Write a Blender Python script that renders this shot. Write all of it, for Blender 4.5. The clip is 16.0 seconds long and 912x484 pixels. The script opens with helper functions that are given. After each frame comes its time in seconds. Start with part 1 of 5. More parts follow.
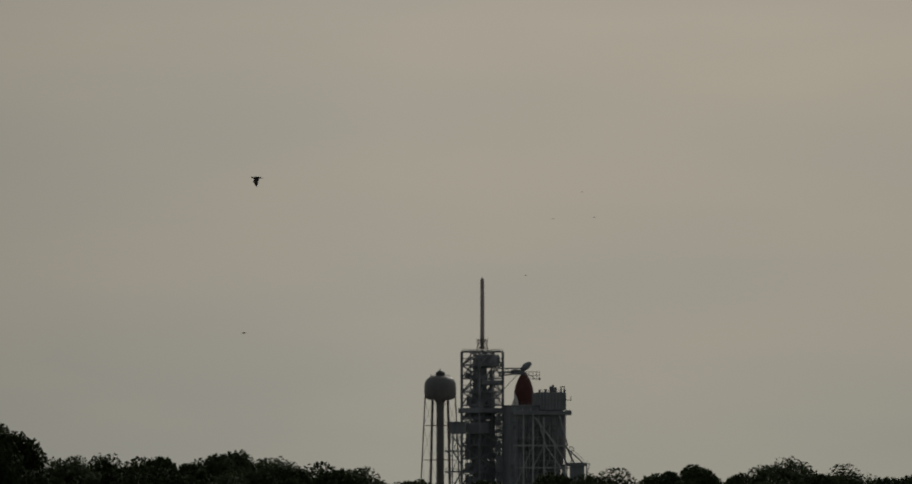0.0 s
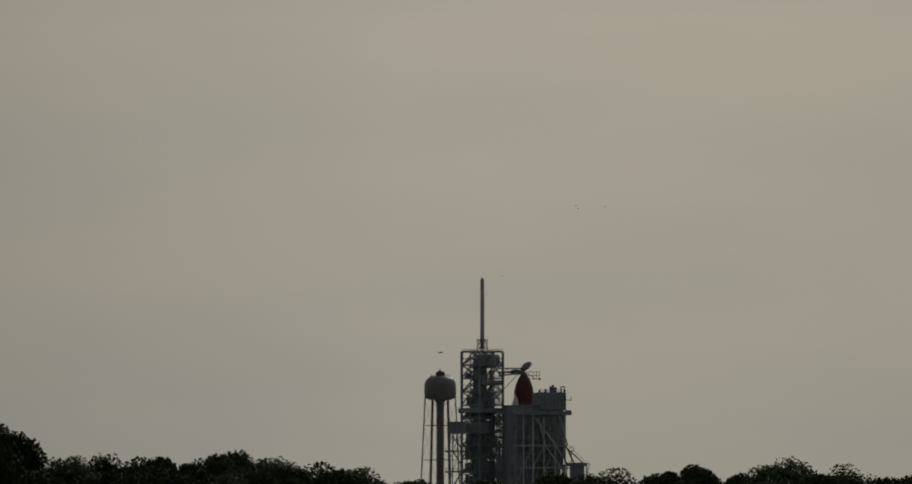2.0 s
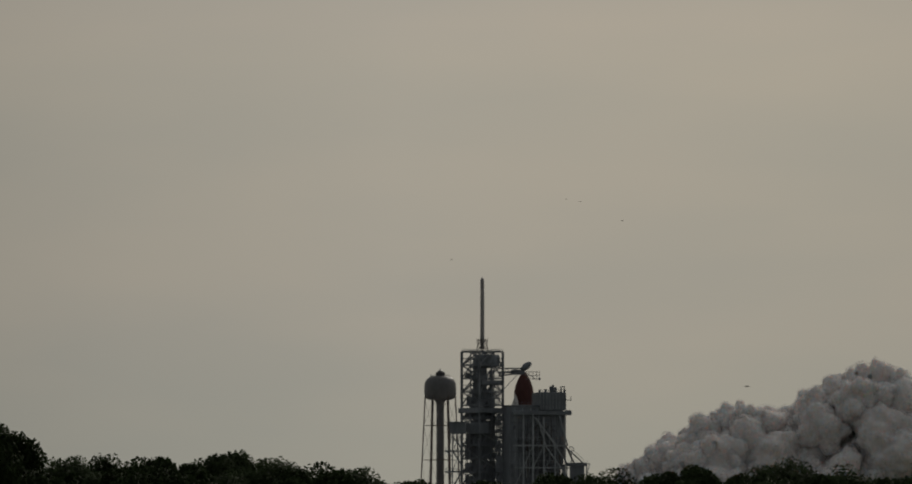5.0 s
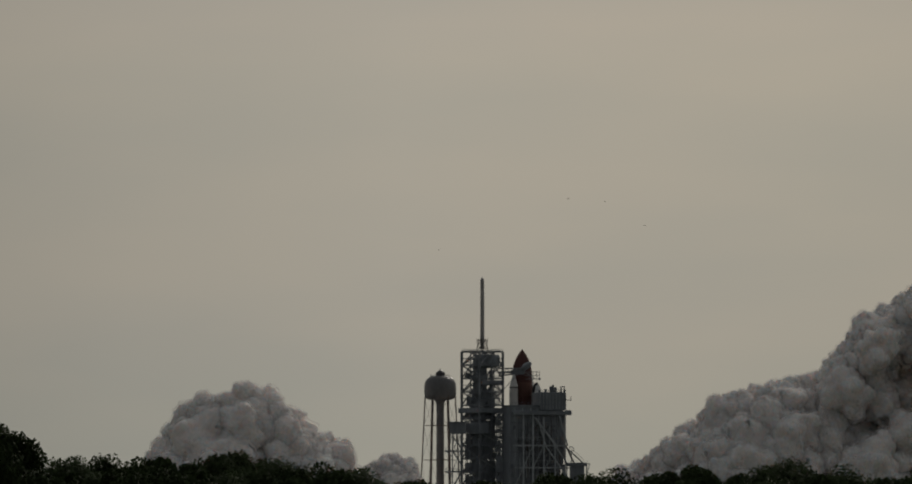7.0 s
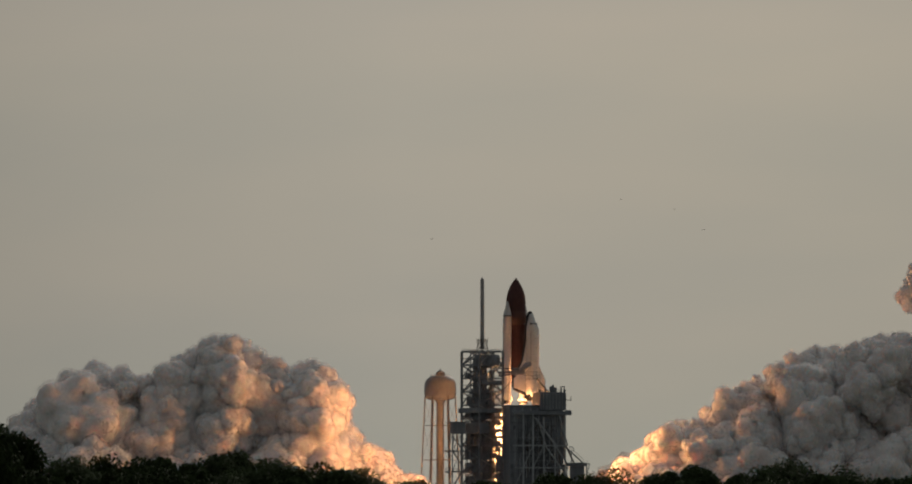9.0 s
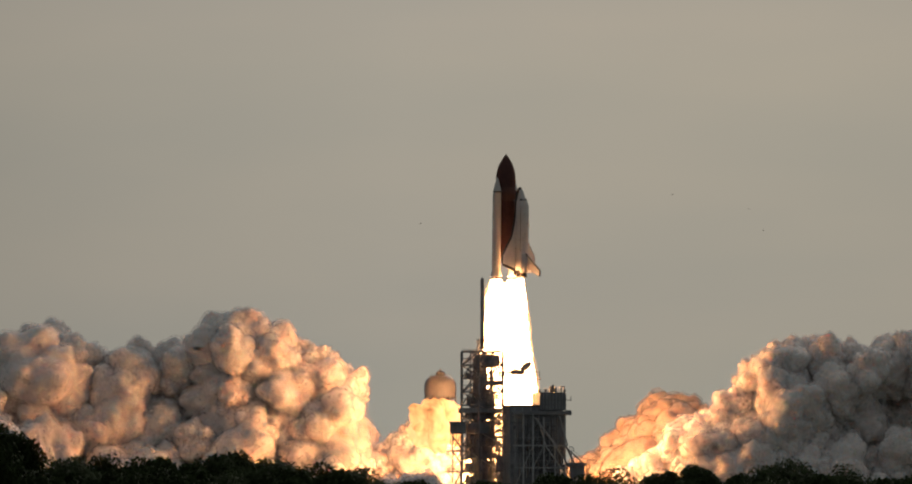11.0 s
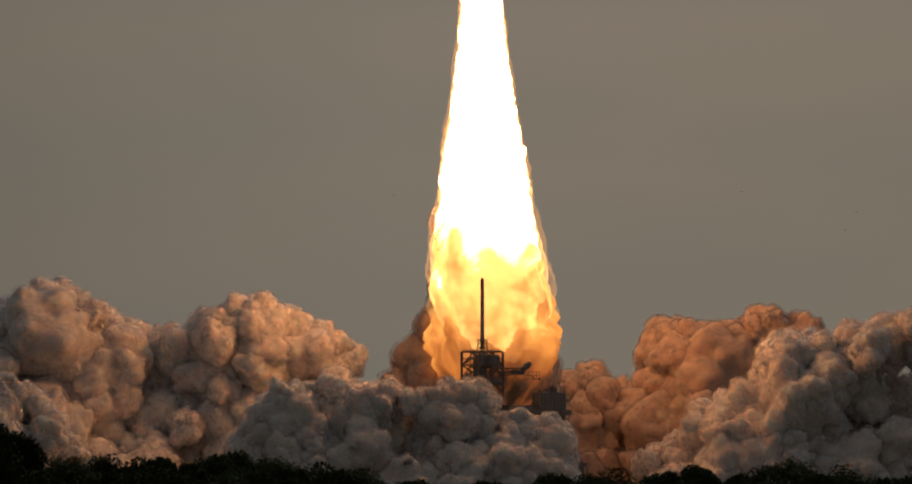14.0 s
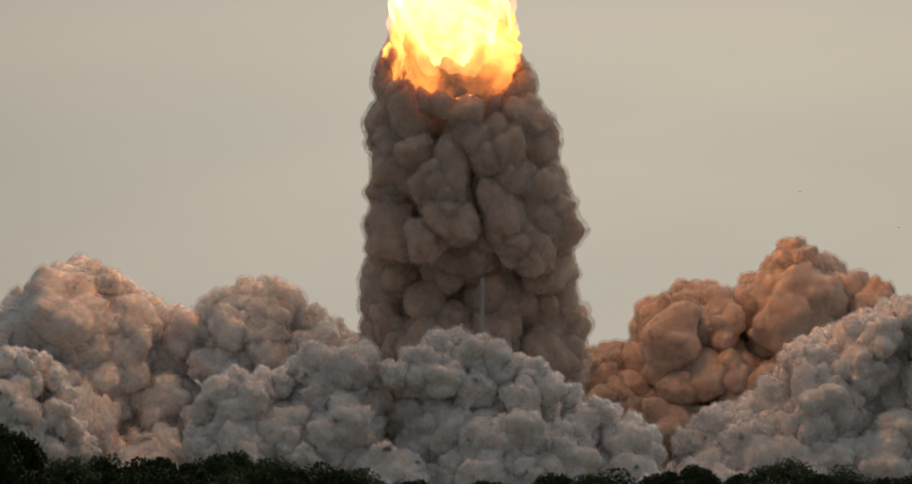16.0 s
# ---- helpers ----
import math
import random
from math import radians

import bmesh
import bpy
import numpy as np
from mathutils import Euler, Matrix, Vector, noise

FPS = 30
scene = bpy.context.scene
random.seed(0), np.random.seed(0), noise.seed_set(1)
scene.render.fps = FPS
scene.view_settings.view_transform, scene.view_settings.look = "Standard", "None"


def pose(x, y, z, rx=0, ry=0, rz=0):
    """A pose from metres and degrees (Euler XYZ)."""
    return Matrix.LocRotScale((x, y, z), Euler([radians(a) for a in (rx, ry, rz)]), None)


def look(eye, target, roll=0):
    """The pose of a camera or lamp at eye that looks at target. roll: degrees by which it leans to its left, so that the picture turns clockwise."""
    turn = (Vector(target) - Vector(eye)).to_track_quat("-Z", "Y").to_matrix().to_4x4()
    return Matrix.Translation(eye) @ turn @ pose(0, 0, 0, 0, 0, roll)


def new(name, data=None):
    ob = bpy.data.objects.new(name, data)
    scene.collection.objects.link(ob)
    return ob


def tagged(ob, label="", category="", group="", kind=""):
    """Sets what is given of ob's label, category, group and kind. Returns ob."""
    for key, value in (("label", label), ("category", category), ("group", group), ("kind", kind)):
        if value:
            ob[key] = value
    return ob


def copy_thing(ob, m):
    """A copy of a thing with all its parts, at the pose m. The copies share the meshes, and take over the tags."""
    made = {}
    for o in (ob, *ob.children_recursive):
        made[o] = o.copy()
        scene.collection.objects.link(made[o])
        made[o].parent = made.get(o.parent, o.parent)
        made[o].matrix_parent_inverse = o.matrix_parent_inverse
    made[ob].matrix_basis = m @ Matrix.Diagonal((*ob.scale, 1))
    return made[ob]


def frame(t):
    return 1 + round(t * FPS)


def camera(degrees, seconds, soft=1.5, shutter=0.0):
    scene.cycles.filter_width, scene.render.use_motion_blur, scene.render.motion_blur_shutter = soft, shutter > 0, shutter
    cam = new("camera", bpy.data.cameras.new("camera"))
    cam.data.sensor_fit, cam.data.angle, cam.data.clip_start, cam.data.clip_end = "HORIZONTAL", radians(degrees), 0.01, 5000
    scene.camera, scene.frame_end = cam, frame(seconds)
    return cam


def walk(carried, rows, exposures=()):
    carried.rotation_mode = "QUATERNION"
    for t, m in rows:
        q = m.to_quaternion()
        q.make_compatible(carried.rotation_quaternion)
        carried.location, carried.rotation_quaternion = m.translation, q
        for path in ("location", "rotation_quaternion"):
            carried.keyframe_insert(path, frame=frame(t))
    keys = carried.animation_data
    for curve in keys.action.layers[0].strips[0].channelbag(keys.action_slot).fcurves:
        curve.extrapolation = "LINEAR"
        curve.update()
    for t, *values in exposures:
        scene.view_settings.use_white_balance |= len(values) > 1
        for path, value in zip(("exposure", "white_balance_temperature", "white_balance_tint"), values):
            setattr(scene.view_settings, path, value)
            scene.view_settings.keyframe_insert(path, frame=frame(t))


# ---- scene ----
D = 4300.0          # metres from the camera to the launch pad
cam = camera(5.448, 16.0, soft=1.9)
EYE = (0, 0, 4)
AIM = look(EYE, (0, D, 141.94))
walk(cam, [(0, AIM), (16, AIM)], exposures=[
    (0, 0.03, 6500, 10), (6.5, 0.08, 6500, 10), (8.5, 0.1, 6500, 10), (9.2, 0.1, 6500, 10), (10.5, 0.08, 6500, 10), (11.3, 0.05, 6550, 10.5), (11.6, -0.05, 6550, 11),
    (12.0, -0.38, 6700, 12), (12.5, -0.72, 6800, 13), (13.5, -0.98, 7050, 16), (14.3, -0.8, 7050, 16), (15.0, -0.28, 6900, 14), (15.6, 0.3, 6700, 12), (16.0, 0.55, 6600, 11)])

# ---- sky and sun ----
world = bpy.data.worlds.new("sky")
scene.world = world
world.use_nodes = True
wn, wl = world.node_tree.nodes, world.node_tree.links
wn.clear()
w_out, w_bg = wn.new("ShaderNodeOutputWorld"), wn.new("ShaderNodeBackground")
w_sky = wn.new("ShaderNodeTexSky")
w_sky.sky_type, w_sky.sun_disc = "NISHITA", False
w_sky.sun_elevation, w_sky.sun_rotation = radians(28), radians(20)
w_sky.air_density, w_sky.dust_density = 1.0, 4.0
w_dim = wn.new("ShaderNodeMix")
w_dim.data_type, w_dim.blend_type = "RGBA", "MULTIPLY"
w_dim.inputs["Factor"].default_value = 1.0
w_dim.inputs[7].default_value = (0.06, 0.06, 0.06, 1)
wl.new(w_sky.outputs[0], w_dim.inputs[6])
# a thin overcast deck: soft bands and patches over the haze
w_co = wn.new("ShaderNodeTexCoord")
w_map = wn.new("ShaderNodeMapping")
w_map.inputs["Scale"].default_value = (16, 16, 60)
wl.new(w_co.outputs["Generated"], w_map.inputs[0])
w_noise = wn.new("ShaderNodeTexNoise")
w_noise.inputs["Scale"].default_value, w_noise.inputs["Detail"].default_value = 1.0, 4.0
w_noise.inputs["Roughness"].default_value = 0.45
wl.new(w_map.outputs[0], w_noise.inputs["Vector"])
w_patch = wn.new("ShaderNodeValToRGB")
w_patch.color_ramp.elements[0].position, w_patch.color_ramp.elements[0].color = 0.36, (0.289, 0.287, 0.259, 1)
w_patch.color_ramp.elements[1].position, w_patch.color_ramp.elements[1].color = 0.62, (0.322, 0.306, 0.267, 1)
wl.new(w_noise.outputs[0], w_patch.inputs[0])
# bluish grey near the horizon and again in the deck above
w_sep = wn.new("ShaderNodeSeparateXYZ")
wl.new(w_co.outputs["Generated"], w_sep.inputs[0])
w_band = wn.new("ShaderNodeValToRGB")
cr = w_band.color_ramp
cr.elements[0].position, cr.elements[0].color = 0.0, (0.90, 0.95, 0.95, 1)
cr.elements[1].position, cr.elements[1].color = 1.0, (0.95, 0.97, 1.0, 1)
for at_, col in ((0.011, (0.95, 0.985, 0.98, 1)), (0.024, (1.0, 1.0, 1.0, 1)), (0.050, (1.0, 1.0, 1.0, 1)),
                 (0.0535, (1.06, 1.03, 1.02, 1)), (0.0565, (0.94, 0.95, 0.98, 1)), (0.075, (0.88, 0.91, 0.95, 1))):
    e = cr.elements.new(at_)
    e.color = col
wl.new(w_sep.outputs[2], w_band.inputs[0])
w_mul = wn.new("ShaderNodeMix")
w_mul.data_type, w_mul.blend_type = "RGBA", "MULTIPLY"
w_mul.inputs["Factor"].default_value = 1.0
wl.new(w_patch.outputs[0], w_mul.inputs[6])
wl.new(w_band.outputs[0], w_mul.inputs[7])
w_mix = wn.new("ShaderNodeMix")
w_mix.data_type = "RGBA"
w_mix.inputs["Factor"].default_value = 0.9
wl.new(w_dim.outputs[2], w_mix.inputs[6])
# the deck is brightest where the sun stands behind it and dull on the far side
w_far = wn.new("ShaderNodeValToRGB")
fr = w_far.color_ramp
fr.elements[0].position, fr.elements[0].color = 0.0, (0.40, 0.41, 0.43, 1)
fr.elements[1].position, fr.elements[1].color = 1.0, (1.0, 1.0, 1.0, 1)
fr.elements.new(0.5).color = (0.58, 0.59, 0.61, 1)
fr.elements.new(0.85).color = (0.78, 0.785, 0.80, 1)
w_side = wn.new("ShaderNodeMath")
w_side.operation = "MULTIPLY_ADD"
w_side.inputs[1].default_value, w_side.inputs[2].default_value = 0.5, 0.5
wl.new(w_sep.outputs[1], w_side.inputs[0])
wl.new(w_side.outputs[0], w_far.inputs[0])
w_mul2 = wn.new("ShaderNodeMix")
w_mul2.data_type, w_mul2.blend_type = "RGBA", "MULTIPLY"
w_mul2.inputs["Factor"].default_value = 1.0
wl.new(w_mul.outputs[2], w_mul2.inputs[6])
wl.new(w_far.outputs[0], w_mul2.inputs[7])
w_across = wn.new("ShaderNodeMapRange")
w_across.inputs["From Min"].default_value, w_across.inputs["From Max"].default_value = -0.06, 0.06
wl.new(w_sep.outputs[0], w_across.inputs["Value"])
w_slope = wn.new("ShaderNodeValToRGB")
sl = w_slope.color_ramp
sl.elements[0].position, sl.elements[0].color = 0.0, (0.75, 0.768, 0.78, 1)
sl.elements[1].position, sl.elements[1].color = 1.0, (0.93, 0.935, 0.93, 1)
for at_, col in ((0.22, (0.905, 0.908, 0.91, 1)), (0.45, (1.0, 1.0, 1.0, 1)), (0.8, (0.98, 0.98, 0.97, 1))):
    sl.elements.new(at_).color = col
wl.new(w_across.outputs[0], w_slope.inputs[0])
w_mul3 = wn.new("ShaderNodeMix")
w_mul3.data_type, w_mul3.blend_type = "RGBA", "MULTIPLY"
w_mul3.inputs["Factor"].default_value = 1.0
wl.new(w_mul2.outputs[2], w_mul3.inputs[6])
wl.new(w_slope.outputs[0], w_mul3.inputs[7])
wl.new(w_mul3.outputs[2], w_mix.inputs[7])
wl.new(w_mix.outputs[2], w_bg.inputs[0])
w_bg.inputs[1].default_value = 1.0
wl.new(w_bg.outputs[0], w_out.inputs[0])

sun = new("sun", bpy.data.lights.new("sun", "SUN"))
sun.data.energy, sun.data.angle, sun.data.color = 0.6, radians(14), (1.0, 0.93, 0.83)
sun.matrix_world = look((900, 2600, 1700), (0, 0, 0))


# ---- materials ----
def material(name, colour, rough=0.7, metal=0.0, grain=2.0, vary=0.25, bump=0.15, streak=1.0, second=None):
    """A worn surface: base colour varied at two scales, with fine relief."""
    m = bpy.data.materials.new(name)
    m.use_nodes = True
    n, l = m.node_tree.nodes, m.node_tree.links
    b = n["Principled BSDF"]
    co, mp = n.new("ShaderNodeTexCoord"), n.new("ShaderNodeMapping")
    mp.inputs["Scale"].default_value = (1, 1, streak)
    l.new(co.outputs["Object"], mp.inputs[0])
    big, fine = n.new("ShaderNodeTexNoise"), n.new("ShaderNodeTexNoise")
    big.inputs["Scale"].default_value, big.inputs["Detail"].default_value = 0.35 / grain, 3
    fine.inputs["Scale"].default_value, fine.inputs["Detail"].default_value = 3.0 / grain, 6
    for t_ in (big, fine):
        l.new(mp.outputs[0], t_.inputs["Vector"])
    add = n.new("ShaderNodeMath")
    add.operation = "MULTIPLY_ADD"
    add.inputs[1].default_value = 0.6
    l.new(big.outputs[0], add.inputs[0])
    half = n.new("ShaderNodeMath")
    half.operation = "MULTIPLY"
    half.inputs[1].default_value = 0.4
    l.new(fine.outputs[0], half.inputs[0])
    l.new(half.outputs[0], add.inputs[2])
    ramp = n.new("ShaderNodeValToRGB")
    lo = [c * (1 - vary) for c in colour]
    hi = [min(1, c * (1 + vary)) for c in (second or colour)]
    ramp.color_ramp.elements[0].position, ramp.color_ramp.elements[0].color = 0.35, (*lo, 1)
    ramp.color_ramp.elements[1].position, ramp.color_ramp.elements[1].color = 0.65, (*hi, 1)
    l.new(add.outputs[0], ramp.inputs[0])
    l.new(ramp.outputs[0], b.inputs["Base Color"])
    b.inputs["Roughness"].default_value, b.inputs["Metallic"].default_value = rough, metal
    if bump:
        bp = n.new("ShaderNodeBump")
        bp.inputs["Strength"].default_value, bp.inputs["Distance"].default_value = bump, 0.3 * grain
        l.new(fine.outputs[0], bp.inputs["Height"])
        l.new(bp.outputs[0], b.inputs["Normal"])
    return m


def fire(name, ramp, strength, scale, fall=None):
    """Burning gas: its glow varies in tongues; fall gives the lengths below the nozzles between which it dies down."""
    m = bpy.data.materials.new(name)
    m.use_nodes = True
    n, l = m.node_tree.nodes, m.node_tree.links
    b = n["Principled BSDF"]
    b.inputs["Base Color"].default_value = (0.5, 0.41, 0.34, 1) if fall else (0.1, 0.08, 0.06, 1)
    b.inputs["Roughness"].default_value, b.inputs["Specular IOR Level"].default_value = 1.0, 0.0
    co, mp = n.new("ShaderNodeTexCoord"), n.new("ShaderNodeMapping")
    mp.inputs["Scale"].default_value = (1, 1, 0.85)
    l.new(co.outputs["Object"], mp.inputs[0])
    no = n.new("ShaderNodeTexNoise")
    no.inputs["Scale"].default_value, no.inputs["Detail"].default_value = scale, 5
    no.inputs["Distortion"].default_value = 0.6
    l.new(mp.outputs[0], no.inputs["Vector"])
    value = no.outputs[0]
    if fall:
        sep = n.new("ShaderNodeSeparateXYZ")
        l.new(co.outputs["Object"], sep.inputs[0])
        mr = n.new("ShaderNodeMapRange")
        mr.inputs["From Min"].default_value, mr.inputs["From Max"].default_value = -fall[0], -fall[1]
        mr.clamp = False
        mr.inputs["To Min"].default_value, mr.inputs["To Max"].default_value = 0.5, -0.5
        l.new(sep.outputs[2], mr.inputs["Value"])
        ad = n.new("ShaderNodeMath")
        l.new(no.outputs[0], ad.inputs[0])
        l.new(mr.outputs[0], ad.inputs[1])
        value = ad.outputs[0]
    cr_ = n.new("ShaderNodeValToRGB")
    els = cr_.color_ramp.elements
    els[0].position, els[0].color = ramp[0][0], (*ramp[0][1], 1)
    els[1].position, els[1].color = ramp[-1][0], (*ramp[-1][1], 1)
    for p_, c_ in ramp[1:-1]:
        els.new(p_).color = (*c_, 1)
    l.new(value, cr_.inputs[0])
    l.new(cr_.outputs[0], b.inputs["Emission Color"])
    b.inputs["Emission Strength"].default_value = strength
    return m


M_STEEL = material("painted_steel", (0.22, 0.233, 0.255), 0.6, 0.2, 2.0, 0.35, 0.1)
M_STEEL_RUST = material("weathered_steel", (0.17, 0.163, 0.163), 0.75, 0.1, 2.0, 0.4, 0.1, second=(0.15, 0.11, 0.09))
M_PALE_STEEL = material("pale_steel", (0.42, 0.44, 0.46), 0.55, 0.2, 2.0, 0.25, 0.1)
M_CLAD = material("grey_cladding", (0.25, 0.268, 0.295), 0.6, 0.1, 5.0, 0.25, 0.08, 0.3)
M_CLAD_PALE = material("pale_cladding", (0.34, 0.31, 0.30), 0.6, 0.1, 5.0, 0.25, 0.08, 0.3)
M_MAST = material("fibreglass_mast", (0.46, 0.43, 0.42), 0.5, 0.0, 2.0, 0.2, 0.05, 0.3)
M_TANK = material("tank_paint", (0.16, 0.158, 0.162), 0.5, 0.0, 3.0, 0.25, 0.05, 0.3)
M_CONCRETE = material("pad_concrete", (0.32, 0.31, 0.29), 0.9, 0.0, 6.0, 0.25, 0.3)
M_GRASS = material("marsh_grass", (0.05, 0.065, 0.03), 0.95, 0.0, 8.0, 0.4, 0.6, second=(0.08, 0.08, 0.04))
M_FOAM = material("orange_foam", (0.085, 0.036, 0.034), 0.9, 0.0, 3.0, 0.2, 0.15, 0.4, second=(0.108, 0.045, 0.039))
M_FOAM_PALE = material("pale_orange_foam", (0.12, 0.058, 0.048), 0.9, 0.0, 3.0, 0.2, 0.2, 0.2, second=(0.14, 0.066, 0.05))
M_WHITE = material("white_paint", (0.72, 0.70, 0.68), 0.55, 0.0, 3.0, 0.1, 0.05, 0.3)
M_TILE = material("white_tiles", (0.70, 0.69, 0.68), 0.65, 0.0, 2.0, 0.12, 0.1)
M_BLACK = material("black_tiles", (0.03, 0.03, 0.033), 0.6, 0.0, 2.0, 0.3, 0.1)
M_NOZZLE = material("nozzle_metal", (0.12, 0.11, 0.10), 0.4, 0.8, 1.0, 0.3, 0.05)
M_BARK = material("bark", (0.09, 0.07, 0.05), 0.95, 0.0, 0.3, 0.3, 0.5)
M_LEAF = material("dark_leaves", (0.035, 0.05, 0.02), 0.7, 0.0, 0.6, 0.45, 0.1, second=(0.05, 0.07, 0.028))
M_LEAF.node_tree.nodes["Principled BSDF"].inputs["Specular IOR Level"].default_value = 0.1
M_FEATHER = material("dark_feathers", (0.05, 0.045, 0.04), 0.8, 0.0, 0.1, 0.3, 0.0)


def smoke_material(name, colour, second, depth, relief):
    """Dense smoke: light spreads inside it, with soft relief and faint stains."""
    m = bpy.data.materials.new(name)
    m.use_nodes = True
    n, l = m.node_tree.nodes, m.node_tree.links
    b = n["Principled BSDF"]
    co = n.new("ShaderNodeTexCoord")
    warp, stain = n.new("ShaderNodeTexNoise"), n.new("ShaderNodeTexNoise")
    warp.inputs["Scale"].default_value, warp.inputs["Detail"].default_value = 2.5, 3
    stain.inputs["Scale"].default_value, stain.inputs["Detail"].default_value = 1.1, 4
    bend = n.new("ShaderNodeMix")
    bend.data_type, bend.blend_type = "RGBA", "ADD"
    bend.inputs["Factor"].default_value = 0.4
    for t_ in (warp, stain):
        l.new(co.outputs["Object"], t_.inputs["Vector"])
    l.new(co.outputs["Object"], bend.inputs[6])
    l.new(warp.outputs["Color"], bend.inputs[7])
    domes = []
    for scale_ in (4.2, 9.5):
        cells = n.new("ShaderNodeTexVoronoi")
        cells.feature = "SMOOTH_F1"
        cells.inputs["Scale"].default_value, cells.inputs["Smoothness"].default_value = scale_, 0.5
        l.new(bend.outputs[2], cells.inputs["Vector"])
        domes.append(cells.outputs["Distance"])
    height = n.new("ShaderNodeMath")
    height.operation = "MULTIPLY_ADD"
    height.inputs[1].default_value = 0.4
    l.new(domes[1], height.inputs[0])
    l.new(domes[0], height.inputs[2])
    bp = n.new("ShaderNodeBump")
    bp.invert = True
    bp.inputs["Strength"].default_value, bp.inputs["Distance"].default_value = relief, 2.4
    l.new(height.outputs[0], bp.inputs["Height"])
    l.new(bp.outputs[0], b.inputs["Normal"])
    ramp = n.new("ShaderNodeValToRGB")
    ramp.color_ramp.elements[0].position, ramp.color_ramp.elements[0].color = 0.3, (*colour, 1)
    ramp.color_ramp.elements[1].position, ramp.color_ramp.elements[1].color = 0.7, (*second, 1)
    l.new(stain.outputs[0], ramp.inputs[0])
    l.new(ramp.outputs[0], b.inputs["Base Color"])
    b.inputs["Roughness"].default_value, b.inputs["Specular IOR Level"].default_value = 1.0, 0.0
    b.inputs["Subsurface Weight"].default_value, b.inputs["Subsurface Scale"].default_value = 1.0, depth
    b.inputs["Subsurface Radius"].default_value = (1.0, 0.84, 0.76)
    return m


def thin_smoke(name, colour, dense):
    """The thin outer skin of smoke: soft uneven veils."""
    m = bpy.data.materials.new(name)
    m.use_nodes = True
    n, l = m.node_tree.nodes, m.node_tree.links
    b = n["Principled BSDF"]
    b.inputs["Base Color"].default_value = (*colour, 1)
    b.inputs["Roughness"].default_value, b.inputs["Specular IOR Level"].default_value = 1.0, 0.0
    co, no = n.new("ShaderNodeTexCoord"), n.new("ShaderNodeTexNoise")
    no.inputs["Scale"].default_value, no.inputs["Detail"].default_value = 3.4, 4
    no.inputs["Roughness"].default_value = 0.6
    l.new(co.outputs["Object"], no.inputs["Vector"])
    mr = n.new("ShaderNodeMapRange")
    mr.inputs["From Min"].default_value, mr.inputs["From Max"].default_value = 0.34, 0.68
    mr.inputs["To Min"].default_value, mr.inputs["To Max"].default_value = 0.0, dense
    l.new(no.outputs[0], mr.inputs["Value"])
    l.new(mr.outputs[0], b.inputs["Alpha"])
    return m


M_SMOKE = smoke_material("exhaust_smoke", (0.875, 0.82, 0.805), (0.93, 0.885, 0.87), 5.2, 0.24)
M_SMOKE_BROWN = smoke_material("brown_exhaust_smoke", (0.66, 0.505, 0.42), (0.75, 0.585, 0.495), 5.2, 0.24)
M_SMOKE_TRAIL = smoke_material("trail_smoke", (0.68, 0.525, 0.445), (0.77, 0.61, 0.53), 9.0, 0.2)
SKIN = thin_smoke("smoke_skin", (0.92, 0.865, 0.85), 0.45)
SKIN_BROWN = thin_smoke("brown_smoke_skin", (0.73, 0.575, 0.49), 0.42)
SKIN_TRAIL = thin_smoke("trail_skin", (0.73, 0.59, 0.515), 0.5)
WHITE_HOT = [(0.0, (0.0, 0.0, 0.0)), (0.06, (0.0018, 0.0005, 0.0001)), (0.18, (0.010, 0.0024, 0.0004)), (0.30, (0.026, 0.0078, 0.0012)),
             (0.45, (0.048, 0.018, 0.0034)), (0.60, (0.115, 0.048, 0.012)), (0.82, (1.0, 0.44, 0.17))]
M_FLAME = fire("white_hot_flame", WHITE_HOT, 41.0, 0.045, (70, 202))
M_FRINGE = fire("yellow_flame", WHITE_HOT, 30.0, 0.06, (75, 198))


def edge_glow(name, colour, strength, dense):
    """A thin shell added for the soft glow round the flame; the core shows through."""
    m = bpy.data.materials.new(name)
    m.use_nodes = True
    n, l = m.node_tree.nodes, m.node_tree.links
    b = n["Principled BSDF"]
    b.inputs["Base Color"].default_value = (0.1, 0.08, 0.06, 1)
    b.inputs["Roughness"].default_value, b.inputs["Specular IOR Level"].default_value = 1.0, 0.0
    b.inputs["Emission Color"].default_value, b.inputs["Emission Strength"].default_value = (*colour, 1), strength
    co, no = n.new("ShaderNodeTexCoord"), n.new("ShaderNodeTexNoise")
    no.inputs["Scale"].default_value, no.inputs["Detail"].default_value = 0.16, 4
    l.new(co.outputs["Object"], no.inputs["Vector"])
    mr = n.new("ShaderNodeMapRange")
    mr.inputs["From Min"].default_value, mr.inputs["From Max"].default_value = 0.35, 0.68
    mr.inputs["To Min"].default_value, mr.inputs["To Max"].default_value = 0.04, dense
    l.new(no.outputs[0], mr.inputs["Value"])
    l.new(mr.outputs[0], b.inputs["Alpha"])
    return m


